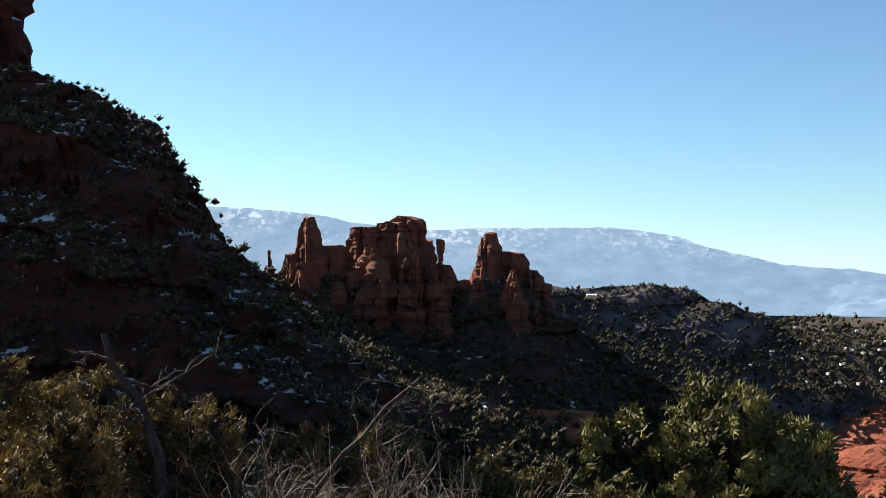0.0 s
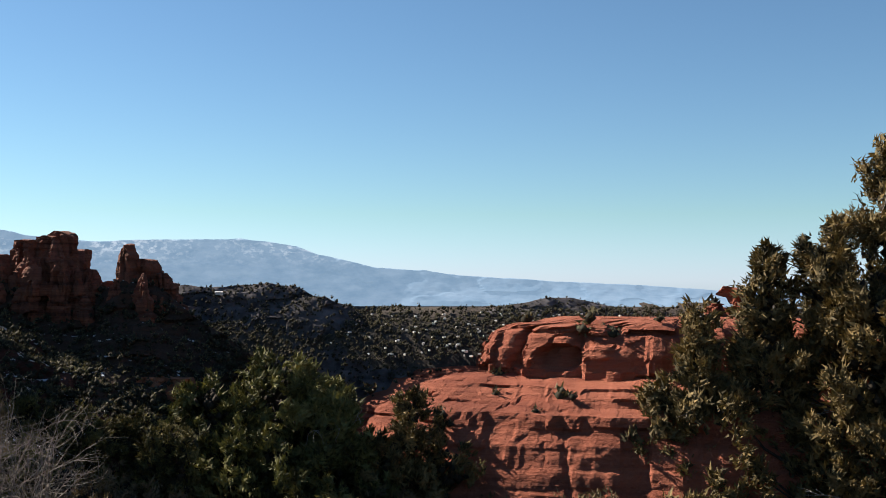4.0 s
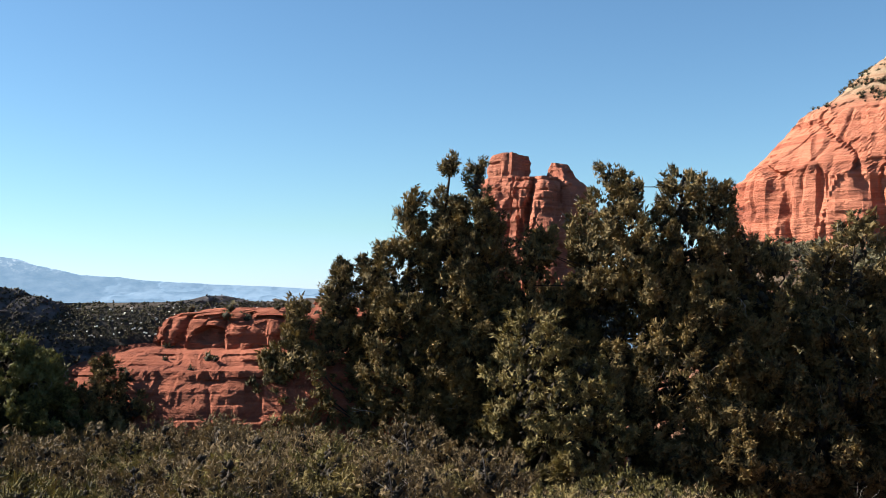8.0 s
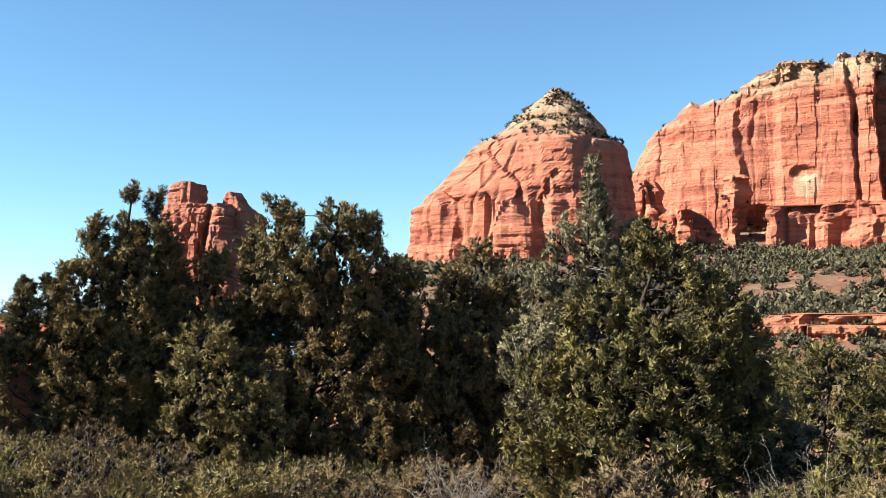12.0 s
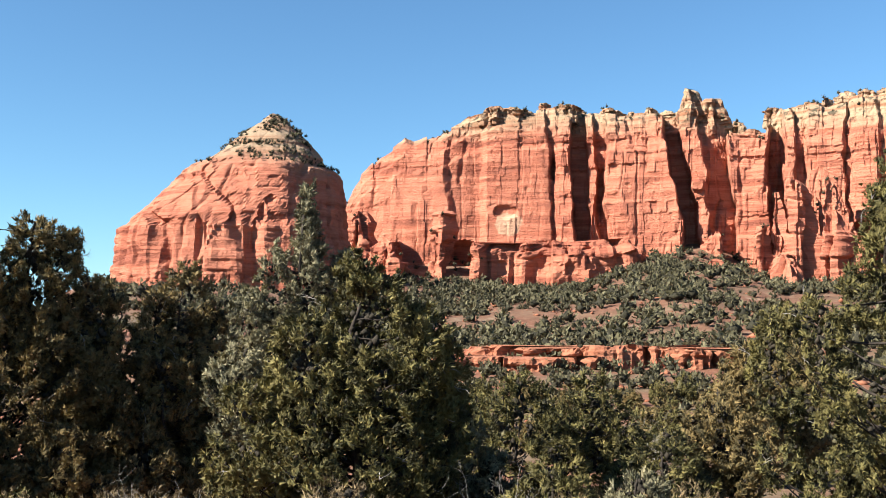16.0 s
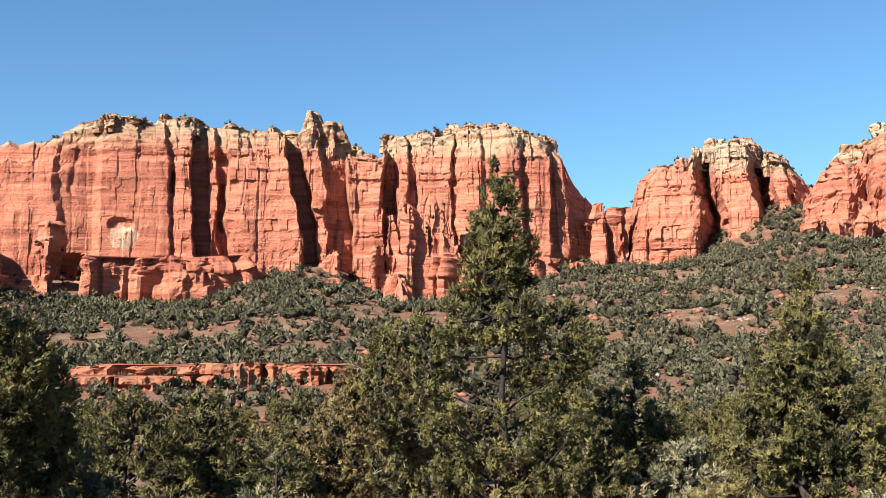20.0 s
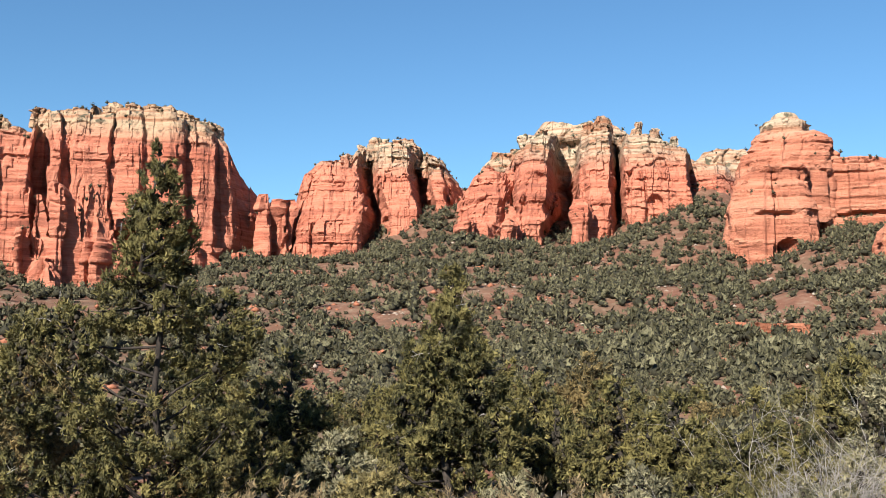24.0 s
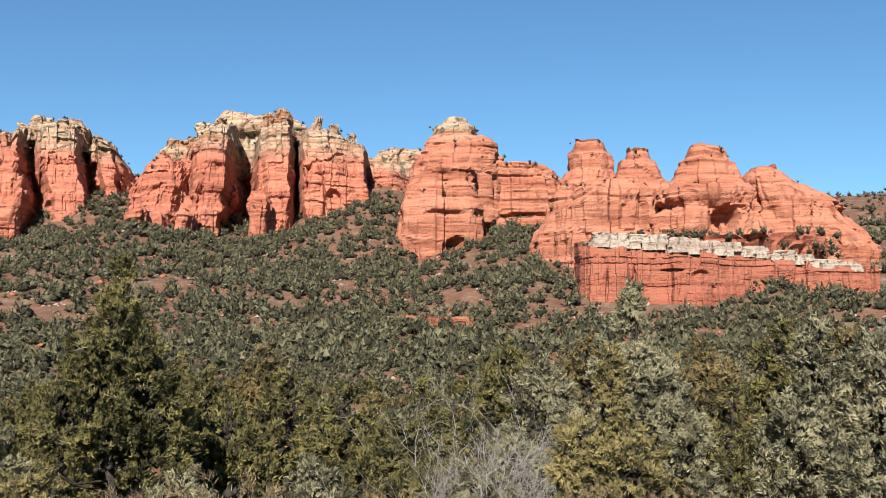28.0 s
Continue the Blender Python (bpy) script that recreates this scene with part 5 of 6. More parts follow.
def seen_tree(name, label, az, r, lobes, leaf, clusters, tufts, per, cr, tl, seed, org=(0, 0, 0), **kw):
    """The same with lobes given as seen from org: azimuth, bottom, top, half width in degrees, shape, metres nearer."""
    o = Vector(org)
    foot = o + way(az) * r
    foot.z = gz(foot.x, foot.y)
    side, out = way(az + 90), way(az)
    local = []
    for a, e0, e1, hw, shape, near in lobes:
        x = (r - near) * math.tan(radians(a - az))
        off = side * x - out * near
        z0 = max(0.2, o.z + (r - near) * math.tan(radians(e0)) - foot.z)
        z1 = o.z + (r - near) * math.tan(radians(e1)) - foot.z
        local.append((off.x, off.y, z0, z1, (r - near) * math.tan(radians(hw)), shape))
    return tree(name, label, foot, local, leaf, clusters, tufts, per, cr, tl, seed, **kw)


# the tall junipers beside the slickrock
seen_tree("juniper_tree", "tall dark green juniper with several pointed leaders beside slickrock", 25.0, 75.5,
          [(26.6, -6, 6.7, 1.9, 0.75, 0), (27.9, -4, 6.6, 1.6, 0.75, 0.5), (24.6, -7, 5.2, 2.0, 0.7, 0), (23.0, -7, 3.2, 1.6, 0.7, 0.4), (21.3, -8, 1.8, 1.5, 0.7, 0.3), (28.6, -6, 4.0, 1.5, 0.4, 0.5),
           (19.2, -9, -0.2, 1.5, 0.7, 0.8), (18.2, -9, -2.6, 1.8, 0.4, 0.8), (24.5, -10, 0.5, 3.6, 0.2, 1.2), (26.6, -9, 4.2, 2.8, 0.8, 0.8), (24.0, -10, 1.8, 3.0, 0.8, 0.8), (20.0, -10, -2.5, 2.6, 0.2, 1.2), (27.5, -10, 1.0, 2.5, 0.2, 1.0)], LEAF_JUNIPER, 1150, 18, 7, 0.54, 0.46, 11, r0=0.5, limbs=120)
seen_tree("juniper_tree", "broad rounded juniper with yellowed foliage beside a taller one", 35.2, 75.5,
          [(34.3, -3, 6.2, 2.8, 0.5, 0), (37.8, -3, 6.45, 2.4, 0.5, 0.3), (39.3, -4, 5.8, 1.9, 0.5, 0), (31.4, -4, 3.2, 2.2, 0.4, 0), (30.6, -7, 3.0, 1.9, 0.2, 0.6), (34.4, -4.5, 1.6, 1.8, 0.2, 1.8), (33.6, -2, 3.4, 1.5, 0.2, 1.2), (35.6, 0, 5.4, 1.5, 0.2, 0.8), (36.6, -3, 3.0, 1.6, 0.2, 1.6), (40.6, -6, 3.4, 1.6, 0.4, 0.6), (41.3, -9, 1.2, 1.7, 0.2, 0.5), (30.2, -8, 0.8, 2.6, 0.2, 0.8), (35.5, -8, 4.0, 5.0, 0.1, 1.2), (31.0, -10, -0.5, 3.2, 0.1, 1.5), (38.5, -10, 0.5, 3.8, 0.1, 1.2), (34.5, -11, -3, 5.5, 0.1, 2.0)],
          LEAF_JUNIPER, 1250, 18, 7, 0.55, 0.46, 12, r0=0.5, limbs=150)
seen_tree("juniper_tree", "sunlit yellow-green juniper in front of a darker one", 31.0, 70,
          [(30.5, -10.5, -0.8, 3.0, 0.15, 0), (33.0, -11, -3.0, 2.6, 0.1, 0.5)], LEAF_GOLD, 170, 12, 8, 0.6, 0.45, 13, r0=0.25, limbs=40)
# round trees below the slickrock
seen_tree("pinyon_tree", "round bright green pinyon below the slickrock", 5.8, 74.5,
          [(6.2, -7.5, -1.55, 2.3, 0.4, 0), (4.3, -8, -2.2, 2.2, 0.3, 0.4), (7.7, -8, -2.5, 1.9, 0.3, 0.4), (2.9, -8.5, -3.4, 2.0, 0.2, 0.8), (8.9, -8.5, -4.0, 1.6, 0.2, 0.5), (5.5, -8.5, -3.5, 4.0, 0.1, 1.0)], LEAF_BRIGHT, 640, 13, 8, 0.42, 0.40, 14, r0=0.3, limbs=60)
seen_tree("juniper_tree", "small dark juniper in front of the slickrock", 10.6, 74,
          [(10.4, -7, -2.8, 1.1, 0.3, 0), (9.7, -7.5, -4.0, 1.0, 0.1, 0.2), (11.5, -8, -4.3, 1.2, 0.1, 0.3)], LEAF_JUNIPER, 170, 12, 8, 0.36, 0.34, 15, r0=0.2, limbs=40)
# trees down the slope from the forward reach of the lookout
for k, (az, r, e1, hw) in enumerate(((-5.0, 69, -2.6, 0.8), (-3.4, 70, -2.6, 0.7), (-2.0, 69, -2.9, 0.8), (-0.6, 71, -2.7, 0.7), (0.9, 70, -2.9, 0.7), (2.2, 71, -2.9, 0.7), (-4.2, 66, -3.4, 0.9), (3.4, 70, -3.3, 0.8))):
    seen_tree("juniper_tree", "shadowy olive-green juniper on the slope", az, r, [(az, -9, e1, hw, 0.2, 0), (az + 0.6 * hw, -9, e1 - 0.4, hw * 0.7, 0.2, 0.3), (az - 0.6 * hw, -9, e1 - 0.3, hw * 0.7, 0.2, 0.3)],
              LEAF_PINE, 190, 11, 5, 0.26, 0.22, 20 + k, r0=0.14, limbs=40)
for k, (az, r, e1, hw) in enumerate(((-23.5, 19, -4.9, 3.6), (-18.5, 18, -5.3, 3.2), (-14.0, 18, -6.2, 2.4), (-21, 15, -7.6, 3.2), (-3.0, 21, -8.2, 1.6), (-8.0, 21, -8.0, 1.6))):
    seen_tree("juniper_tree", "brownish olive juniper among dead brush", az, r, [(az, -16, e1, hw, 0.2, 0), (az + 0.6 * hw, -16, e1 - 1.0, hw * 0.7, 0.2, 0.2), (az - 0.6 * hw, -16, e1 - 0.8, hw * 0.7, 0.2, 0.2)],
              LEAF_JUNIPER, 230, 11, 6, 0.17, 0.15, 40 + k, org=Q, r0=0.1, limbs=40)
# row of near trees
seen_tree("juniper_tree", "thin dark juniper with a bare trunk", 45.4, 78,
          [(45.6, -2, 4.1, 1.6, 0.4, 0), (44.2, -3, 2.4, 1.3, 0.2, 0), (47, -4, 1.4, 1.4, 0.2, 0), (45.5, -6, -1, 2.2, 0.1, 0), (45.4, -11.5, -4, 2.4, 0.1, 0.3)], LEAF_JUNIPER, 300, 11, 6, 0.5, 0.5, 31, r0=0.2, limbs=80, bark=SNAG)
seen_tree("juniper_tree", "dark bushy juniper in shade", 42.0, 77, [(41.9, -8, 3.0, 1.8, 0.4, 0), (43.4, -10, 0.5, 1.6, 0.2, 0), (41, -11, -1, 2.4, 0.1, 0)], LEAF_JUNIPER, 260, 11, 6, 0.52, 0.5, 32, r0=0.25, limbs=50)
seen_tree("juniper_tree", "dark shaded juniper low on the slope", 44.6, 76, [(44.4, -12, -0.5, 2.6, 0.2, 0), (41.6, -12, -2.5, 2.2, 0.1, 0), (47.6, -12, -2.8, 2.4, 0.1, 0)], LEAF_JUNIPER, 300, 11, 6, 0.52, 0.5, 41, r0=0.25, limbs=50)
seen_tree("conifer_tree", "narrow pointed grey-green conifer", 52.2, 56,
          [(52.15, 1, 9.1, 0.95, 1.0, 0), (52.3, -4, 6.4, 2.0, 0.8, 0), (50.4, -5, 4.8, 1.9, 0.5, 0), (54.2, -4, 5.2, 1.3, 0.6, 0), (49.0, -7, 2.5, 2.0, 0.2, 0)], LEAF_BLUE, 380, 11, 8, 0.36, 0.36, 33, r0=0.28, limbs=90)
seen_tree("pinyon_tree", "large round olive-green pinyon on the slope", 54.6, 36,
          [(55.4, -4, 4.5, 2.7, 0.35, 0), (58.2, -6, 1.8, 2.2, 0.2, 0), (52.2, -8, 1.0, 2.6, 0.2, 0), (49.4, -11, -2.5, 2.6, 0.1, 0), (56.5, -11, -1.5, 3.6, 0.1, 0.5), (53, -12, -3, 4.2, 0.1, 0.8), (60.2, -9, 0.0, 1.2, 0.3, 0.0)], LEAF_PINE, 620, 13, 8, 0.34, 0.30, 34, r0=0.26, limbs=110)
seen_tree("pinyon_tree", "tall open-crowned pinyon pine on the slope", 84.0, 38,
          [(84.1, 4.5, 11.0, 1.75, 0.8, 0), (84.5, 3.5, 9.2, 1.9, 0.4, 0), (83.4, 3.0, 8.0, 1.6, 0.5, 0), (83.8, 0.5, 5.6, 2.9, 0.3, 0), (80.2, -1.5, 2.2, 2.5, 0.1, 0), (87.6, -1.2, 2.8, 2.4, 0.1, 0), (77.6, -4, 1.2, 1.4, 0.3, 0), (83.5, -6, -0.5, 4.8, 0.1, 0.4), (79.5, -9, -3, 3.0, 0.1, 0.4), (88, -10, -3.5, 3.4, 0.1, 0.5), (84, -11, -5, 4, 0.1, 1)],
          LEAF_PINE, 560, 12, 8, 0.28, 0.26, 35, r0=0.2, limbs=90)
seen_tree("pinyon_tree", "sturdy green pinyon among scrub", 100.1, 42,
          [(100.4, -3, 4.3, 1.7, 0.7, 0), (100.2, -6, 2.6, 2.6, 0.5, 0), (99.0, -6, 0.8, 2.4, 0.3, 0), (101.8, -6, 0.4, 2.4, 0.3, 0), (97.8, -9, -2.2, 2.2, 0.1, 0), (103.0, -9.5, -2.8, 2.2, 0.1, 0), (100, -11, -4, 4.4, 0.1, 0.4)], LEAF_PINE, 430, 12, 8, 0.32, 0.29, 36, r0=0.24, limbs=80)
seen_tree("juniper_tree", "blue-green juniper with golden foliage below", 128.4, 38,
          [(128.5, -4, 2.9, 1.3, 0.7, 0), (127.3, -6, 0.6, 1.5, 0.4, 0), (130.0, -7, -0.8, 1.7, 0.3, 0), (126, -9, -3.5, 1.8, 0.2, 0), (131.4, -10, -4, 1.8, 0.2, 0)], LEAF_BLUE, 360, 12, 8, 0.29, 0.26, 37, r0=0.22, limbs=70)
seen_tree("juniper_tree", "golden yellow juniper in front of a blue-green one", 126.4, 34,
          [(127.2, -7, 0.2, 0.9, 0.5, 0), (125.6, -9, -4.2, 1.9, 0.2, 0), (128.2, -10, -4.6, 2.2, 0.2, 0)], LEAF_GOLD, 200, 11, 8, 0.26, 0.24, 38, r0=0.18, limbs=40)
seen_tree("juniper_tree", "sprawling grey-green juniper at the edge of the slope", 138.6, 33,
          [(138.0, -8, 1.2, 1.6, 0.4, 0), (140.8, -8, 0.2, 2.0, 0.3, 0), (137, -10, -2.6, 2.4, 0.2, 0), (141, -11, -3, 2.8, 0.1, 0)], LEAF_BLUE, 320, 11, 8, 0.30, 0.26, 39, r0=0.22, limbs=60)
# azimuth, distance, top, half width, leaf
MIDDLE_TREES = [(41.5, 74, -2.0, 2.4, 0), (46.8, 77, -1.6, 2.4, 0), (48.6, 78, -2.0, 2.2, 0), (43.6, 73, -5.4, 2.4, 0), (39.5, 70, -5.0, 2.4, 0), (47.4, 75, -5.4, 2.4, 0), (64.0, 44, -2.2, 3.0, 1), (68.2, 46, -2.0, 2.8, 1), (72.0, 40, -5.0, 2.4, 1), (61.2, 38, -4.8, 2.0, 2), (74.8, 50, -2.6, 1.8, 0), (76.2, 90, -0.6, 1.3, 0), (79.0, 95, -0.3, 1.2, 0), (66.0, 34, -7.0, 2.6, 1), (70.5, 33, -7.4, 2.4, 2)]
SLOPE_TREES = [(91.5, 45, -0.2, 2.4, 1), (94.2, 40, -4.8, 2.4, 2), (96.2, 34, -6.2, 1.7, 3), (106.2, 46, -3.2, 2.0, 1), (109.5, 52, -1.8, 2.6, 1), (112.6, 50, -2.4, 1.9, 1), (116.8, 48, -2.3, 1.3, 1), (118.6, 55, -3.2, 1.3, 1), (114.6, 42, -5.4, 2.0, 1)]
EAST_TREES = [(103.8, 36, -6.8, 1.6, 2), (110.8, 38, -6.4, 2.2, 2), (120.0, 40, -6.0, 1.4, 2), (133.6, 52, -2.4, 1.8, 1), (135.0, 44, -4.4, 1.9, 1), (123.4, 70, -1.0, 1.8, 2), (132.2, 66, 0.0, 1.6, 0), (87.5, 70, 0.3, 1.4, 1), (121.6, 90, -0.2, 1.4, 1)]
VALLEY_TREES = [(126.0, 80, 0.2, 1.4, 0), (136.4, 85, 1.2, 1.6, 1), (139.5, 90, 0.9, 1.6, 0), (108.0, 95, -0.6, 1.3, 0), (98.6, 80, -0.8, 1.5, 1), (105.0, 75, -1.6, 1.6, 1)]
near_rows = MIDDLE_TREES + SLOPE_TREES + EAST_TREES + VALLEY_TREES
LEAVES = (LEAF_JUNIPER, LEAF_PINE, LEAF_BLUE, LEAF_GOLD)
NAMED = (("juniper_tree", "dark green juniper among valley scrub"), ("pinyon_tree", "bushy green pinyon among valley scrub"), ("juniper_tree", "grey-green juniper bush on the slope"), ("juniper_tree", "yellowed juniper bush on the slope"))
for k, (az, r, e1, hw, kind) in enumerate(near_rows):
    seen_tree(NAMED[kind][0], NAMED[kind][1], az, r, [(az, -13, e1, hw, 0.35, 0), (az - hw * 0.7, -13, e1 - hw * 0.7, hw * 0.75, 0.2, 0.3), (az + hw * 0.7, -13, e1 - hw * 0.8, hw * 0.75, 0.2, 0.3)],
              LEAVES[kind], 165, 10, 6, 0.0075 * r, 0.0072 * r, 60 + k, r0=0.15, limbs=36, group="trees on the near slope")

# templates, copied over the valley
TEMPLATES = []
for k, (nm, lab, leaf, lobes) in enumerate((
        ("juniper_tree", "round dark green juniper in the valley", LEAF_JUNIPER, [(0, 0, 0.3, 4.2, 1.8, 0.25), (0.9, 0.3, 0.3, 3.0, 1.2, 0.1), (-0.8, -0.4, 0.3, 3.3, 1.2, 0.1)]),
        ("pinyon_tree", "pointed green pinyon in the valley", LEAF_PINE, [(0, 0, 0.3, 5.2, 1.7, 0.7), (0.5, 0.6, 0.3, 3.4, 1.3, 0.3), (-0.6, 0.3, 0.4, 3.0, 1.3, 0.2)]),
        ("juniper_tree", "low spreading dark juniper in the valley", LEAF_JUNIPER, [(0, 0, 0.2, 3.0, 1.7, 0.1), (1.2, -0.3, 0.2, 2.3, 1.2, 0.1), (-1.1, 0.4, 0.2, 2.6, 1.3, 0.1)]),
        ("pinyon_tree", "shaggy olive pinyon in the valley", LEAF_PINE, [(0.2, 0, 0.4, 4.6, 1.6, 0.4), (-0.7, 0.5, 0.4, 3.9, 1.1, 0.5), (0.8, -0.6, 0.3, 3.0, 1.3, 0.2)]))):
    t = tree(nm, lab, (0, 0, 0), lobes, leaf, 95, 7, 5, 0.30, 0.46, 200 + k, r0=0.13, limbs=14, wide=0.3, group="trees in the valley")
    TEMPLATES.append(t)
rng = np.random.RandomState(5)
spots = []
tries = 0
while len(spots) < 300 and tries < 20000:
    tries += 1
    az = rng.uniform(44, 146)
    r = math.sqrt(rng.uniform(62 ** 2, 175 ** 2))
    p = way(az) * r
    if vnoise(p.x / 26, p.y / 26, 3.3) < 0.30 or any((p.x - a) ** 2 + (p.y - b) ** 2 < 7 for a, b in spots):
        continue
    spots.append((p.x, p.y))
first = list(TEMPLATES)
for k, (x, y) in enumerate(spots):
    s = rng.uniform(0.65, 1.15)
    m = Matrix.Translation((x, y, gz(x, y) - 0.1)) @ Matrix.Rotation(rng.uniform(0, 6.28), 4, "Z")
    if k < len(first):
        o = first[k]
        o.matrix_basis = m
    else:
        o = copy_thing(first[rng.randint(4)], m)
    o.scale = (s, s, s * rng.uniform(0.85, 1.15))


# scrub too far off to count
def scrub(name, label, mat, pts, sizes, per, seed, parent=None, tall=0.9):
    rng = np.random.RandomState(seed)
    n = len(pts)
    S = np.repeat(sizes, per)
    d = unit(rng.normal(size=(n * per, 3)) * [1, 1, 0.8] + [0, 0, 0.35])
    b = np.repeat(pts, per, 0) + d * (S * rng.uniform(0.22, 0.52, n * per))[:, None] * [1, 1, tall] + np.array([0, 0, 1.0]) * (S * 0.36)[:, None]
    dd = unit(d * 0.55 + rng.normal(size=d.shape) * 0.6 + [0, 0, 0.45])
    v, f = blades(rng, b, dd, S * rng.uniform(0.22, 0.42, n * per), 0.42, False, d)
    # A dark heart in each bush stands for its inner shade.
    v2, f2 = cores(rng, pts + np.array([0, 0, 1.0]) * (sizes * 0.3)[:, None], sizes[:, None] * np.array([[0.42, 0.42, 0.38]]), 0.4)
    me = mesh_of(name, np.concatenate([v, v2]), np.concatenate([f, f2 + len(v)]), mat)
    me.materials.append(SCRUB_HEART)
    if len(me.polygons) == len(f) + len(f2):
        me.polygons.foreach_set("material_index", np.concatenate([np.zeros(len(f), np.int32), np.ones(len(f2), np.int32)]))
    ob = new(name, me)
    if parent is not None:
        ob.parent = parent
        ob["kind"] = "stuff"
        return ob
    return tagged(ob, label, "scrub", kind="stuff")


def scatter(n, az0, az1, r0, r1, seed, gate=0.0, cell=40.0):
    rng = np.random.RandomState(seed)
    az = np.radians(rng.uniform(az0, az1, n))
    r = np.sqrt(rng.uniform(r0 ** 2, r1 ** 2, n))
    x, y = r * np.sin(az), r * np.cos(az)
    keep = vnoise(x / cell, y / cell, 6.6) > gate
    x, y = x[keep], y[keep]
    return np.stack([x, y, ground_z(x, y)], -1)


p = np.concatenate([scatter(3000, 44, 147, 105, 330, 41, 0.28, 30), scatter(1800, 84, 147, 130, 330, 57, 0.2, 30)])
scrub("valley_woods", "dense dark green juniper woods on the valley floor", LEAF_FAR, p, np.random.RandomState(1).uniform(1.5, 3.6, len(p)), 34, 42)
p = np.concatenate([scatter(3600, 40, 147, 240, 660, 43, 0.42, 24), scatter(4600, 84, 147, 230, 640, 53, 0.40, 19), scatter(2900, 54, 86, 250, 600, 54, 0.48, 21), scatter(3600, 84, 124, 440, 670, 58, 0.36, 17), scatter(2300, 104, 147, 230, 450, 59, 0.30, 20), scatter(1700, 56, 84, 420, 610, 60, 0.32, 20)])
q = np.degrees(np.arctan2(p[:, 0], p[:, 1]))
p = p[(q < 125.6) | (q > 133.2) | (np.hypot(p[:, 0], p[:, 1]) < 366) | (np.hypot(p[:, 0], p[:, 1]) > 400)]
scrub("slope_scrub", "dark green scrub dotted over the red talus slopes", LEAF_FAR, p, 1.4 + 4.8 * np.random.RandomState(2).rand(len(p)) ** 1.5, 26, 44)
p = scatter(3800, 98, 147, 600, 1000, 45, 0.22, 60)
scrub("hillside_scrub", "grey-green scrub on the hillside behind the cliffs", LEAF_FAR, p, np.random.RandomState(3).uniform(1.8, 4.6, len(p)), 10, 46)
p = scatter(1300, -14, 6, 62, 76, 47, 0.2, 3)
scrub("southern_woods", "dark woods filling the southern valley", LEAF_BRIGHT, p, np.random.RandomState(4).uniform(0.5, 1.15, len(p)), 40, 48)
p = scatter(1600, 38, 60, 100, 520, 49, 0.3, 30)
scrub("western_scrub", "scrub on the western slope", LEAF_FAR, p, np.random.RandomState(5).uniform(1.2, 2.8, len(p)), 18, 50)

def boulders(name, label, mat, p, sizes, seed):
    rng = np.random.RandomState(seed)
    half = sizes[:, None] * rng.uniform(0.6, 1.2, (len(p), 3)) * [[1, 1, 0.6]]
    v, f = cores(rng, p + [0, 0, 0.1] * sizes[:, None], half, 0.3)
    return tagged(new(name, mesh_of(name, v, f, mat)), label, "boulders", kind="stuff")


p = scatter(4200, 84, 147, 130, 560, 61, 0.3, 22)
boulders("talus_boulders", "pale tan boulders strewn over the scrubby slopes", PALE_ROCK, p, 0.3 + 1.2 * np.random.RandomState(7).rand(len(p)) ** 4, 62)
p = scatter(2600, 52, 110, 140, 560, 63, 0.3, 22)
boulders("talus_boulders", "red boulders strewn over the talus", SLICK_ROCK, p, 0.4 + 1.6 * np.random.RandomState(8).rand(len(p)) ** 3, 64)

p = scatter(5200, 3, 26, 78.5, 83.2, 51, 0.25, 1.2)
scrub("far_valley_woods", "distant woods of the south-western valley", LEAF_FAR, p, np.random.RandomState(6).uniform(0.09, 0.24, len(p)), 10, 52)

# bushes on the ledges and skylines of the rocks
for k, (nm, size, n) in enumerate((("banded_peak", 1.9, 800), ("long_red_cliff", 2.4, 260), ("round_red_butte", 2.4, 90), ("cream_capped_massif", 2.4, 120), ("bulging_red_dome", 2.4, 40),
                                   ("orange_rock_domes", 2.2, 60), ("ledge_cliff", 3.6, 260), ("slickrock_bench", 0.8, 90), ("twin_headed_butte", 0.35, 14), ("valley_slickrock", 1.2, 60), ("shaded_mountain", 0.32, 9000), ("spired_butte", 0.3, 2600), ("scrub_hill", 0.17, 1500), ("scrub_hill.001", 0.19, 1900), ("far_hill", 0.12, 300))):
    rng = np.random.RandomState(300 + k)
    allp = np.concatenate(ALL[nm] if nm in ("shaded_mountain", "spired_butte", "scrub_hill", "scrub_hill.001", "far_hill", "banded_peak") else TOPS[nm])
    if nm == "spired_butte":
        allp = ALL[nm][-1]
    if nm == "shaded_mountain":
        allp = ALL[nm][0][np.degrees(np.arctan2(ALL[nm][0][:, 0], ALL[nm][0][:, 1])) > -14]
    if nm == "banded_peak":
        allp = allp[allp[:, 2] > 84]
    if nm == "ledge_cliff":
        allp = TOPS[nm][1]
    if nm == "banded_peak":
        allp = allp[vnoise(allp[:, 0] / 9, allp[:, 1] / 9, allp[:, 2] / 5) > 0.47]
    q = allp[rng.choice(len(allp), n)]
    q = q + rng.normal(size=q.shape) * [0.7 * size, 0.7 * size, 0.1 * size]
    scrub("ledge_bushes", "", LEAF_HILL if nm in ("scrub_hill", "scrub_hill.001", "far_hill") else LEAF_FAR, q - [0, 0, 0.12 * size], rng.uniform(0.5, 1.15, n) * size, 10 if n > 1000 else 18, 320 + k, bpy.data.objects[nm])

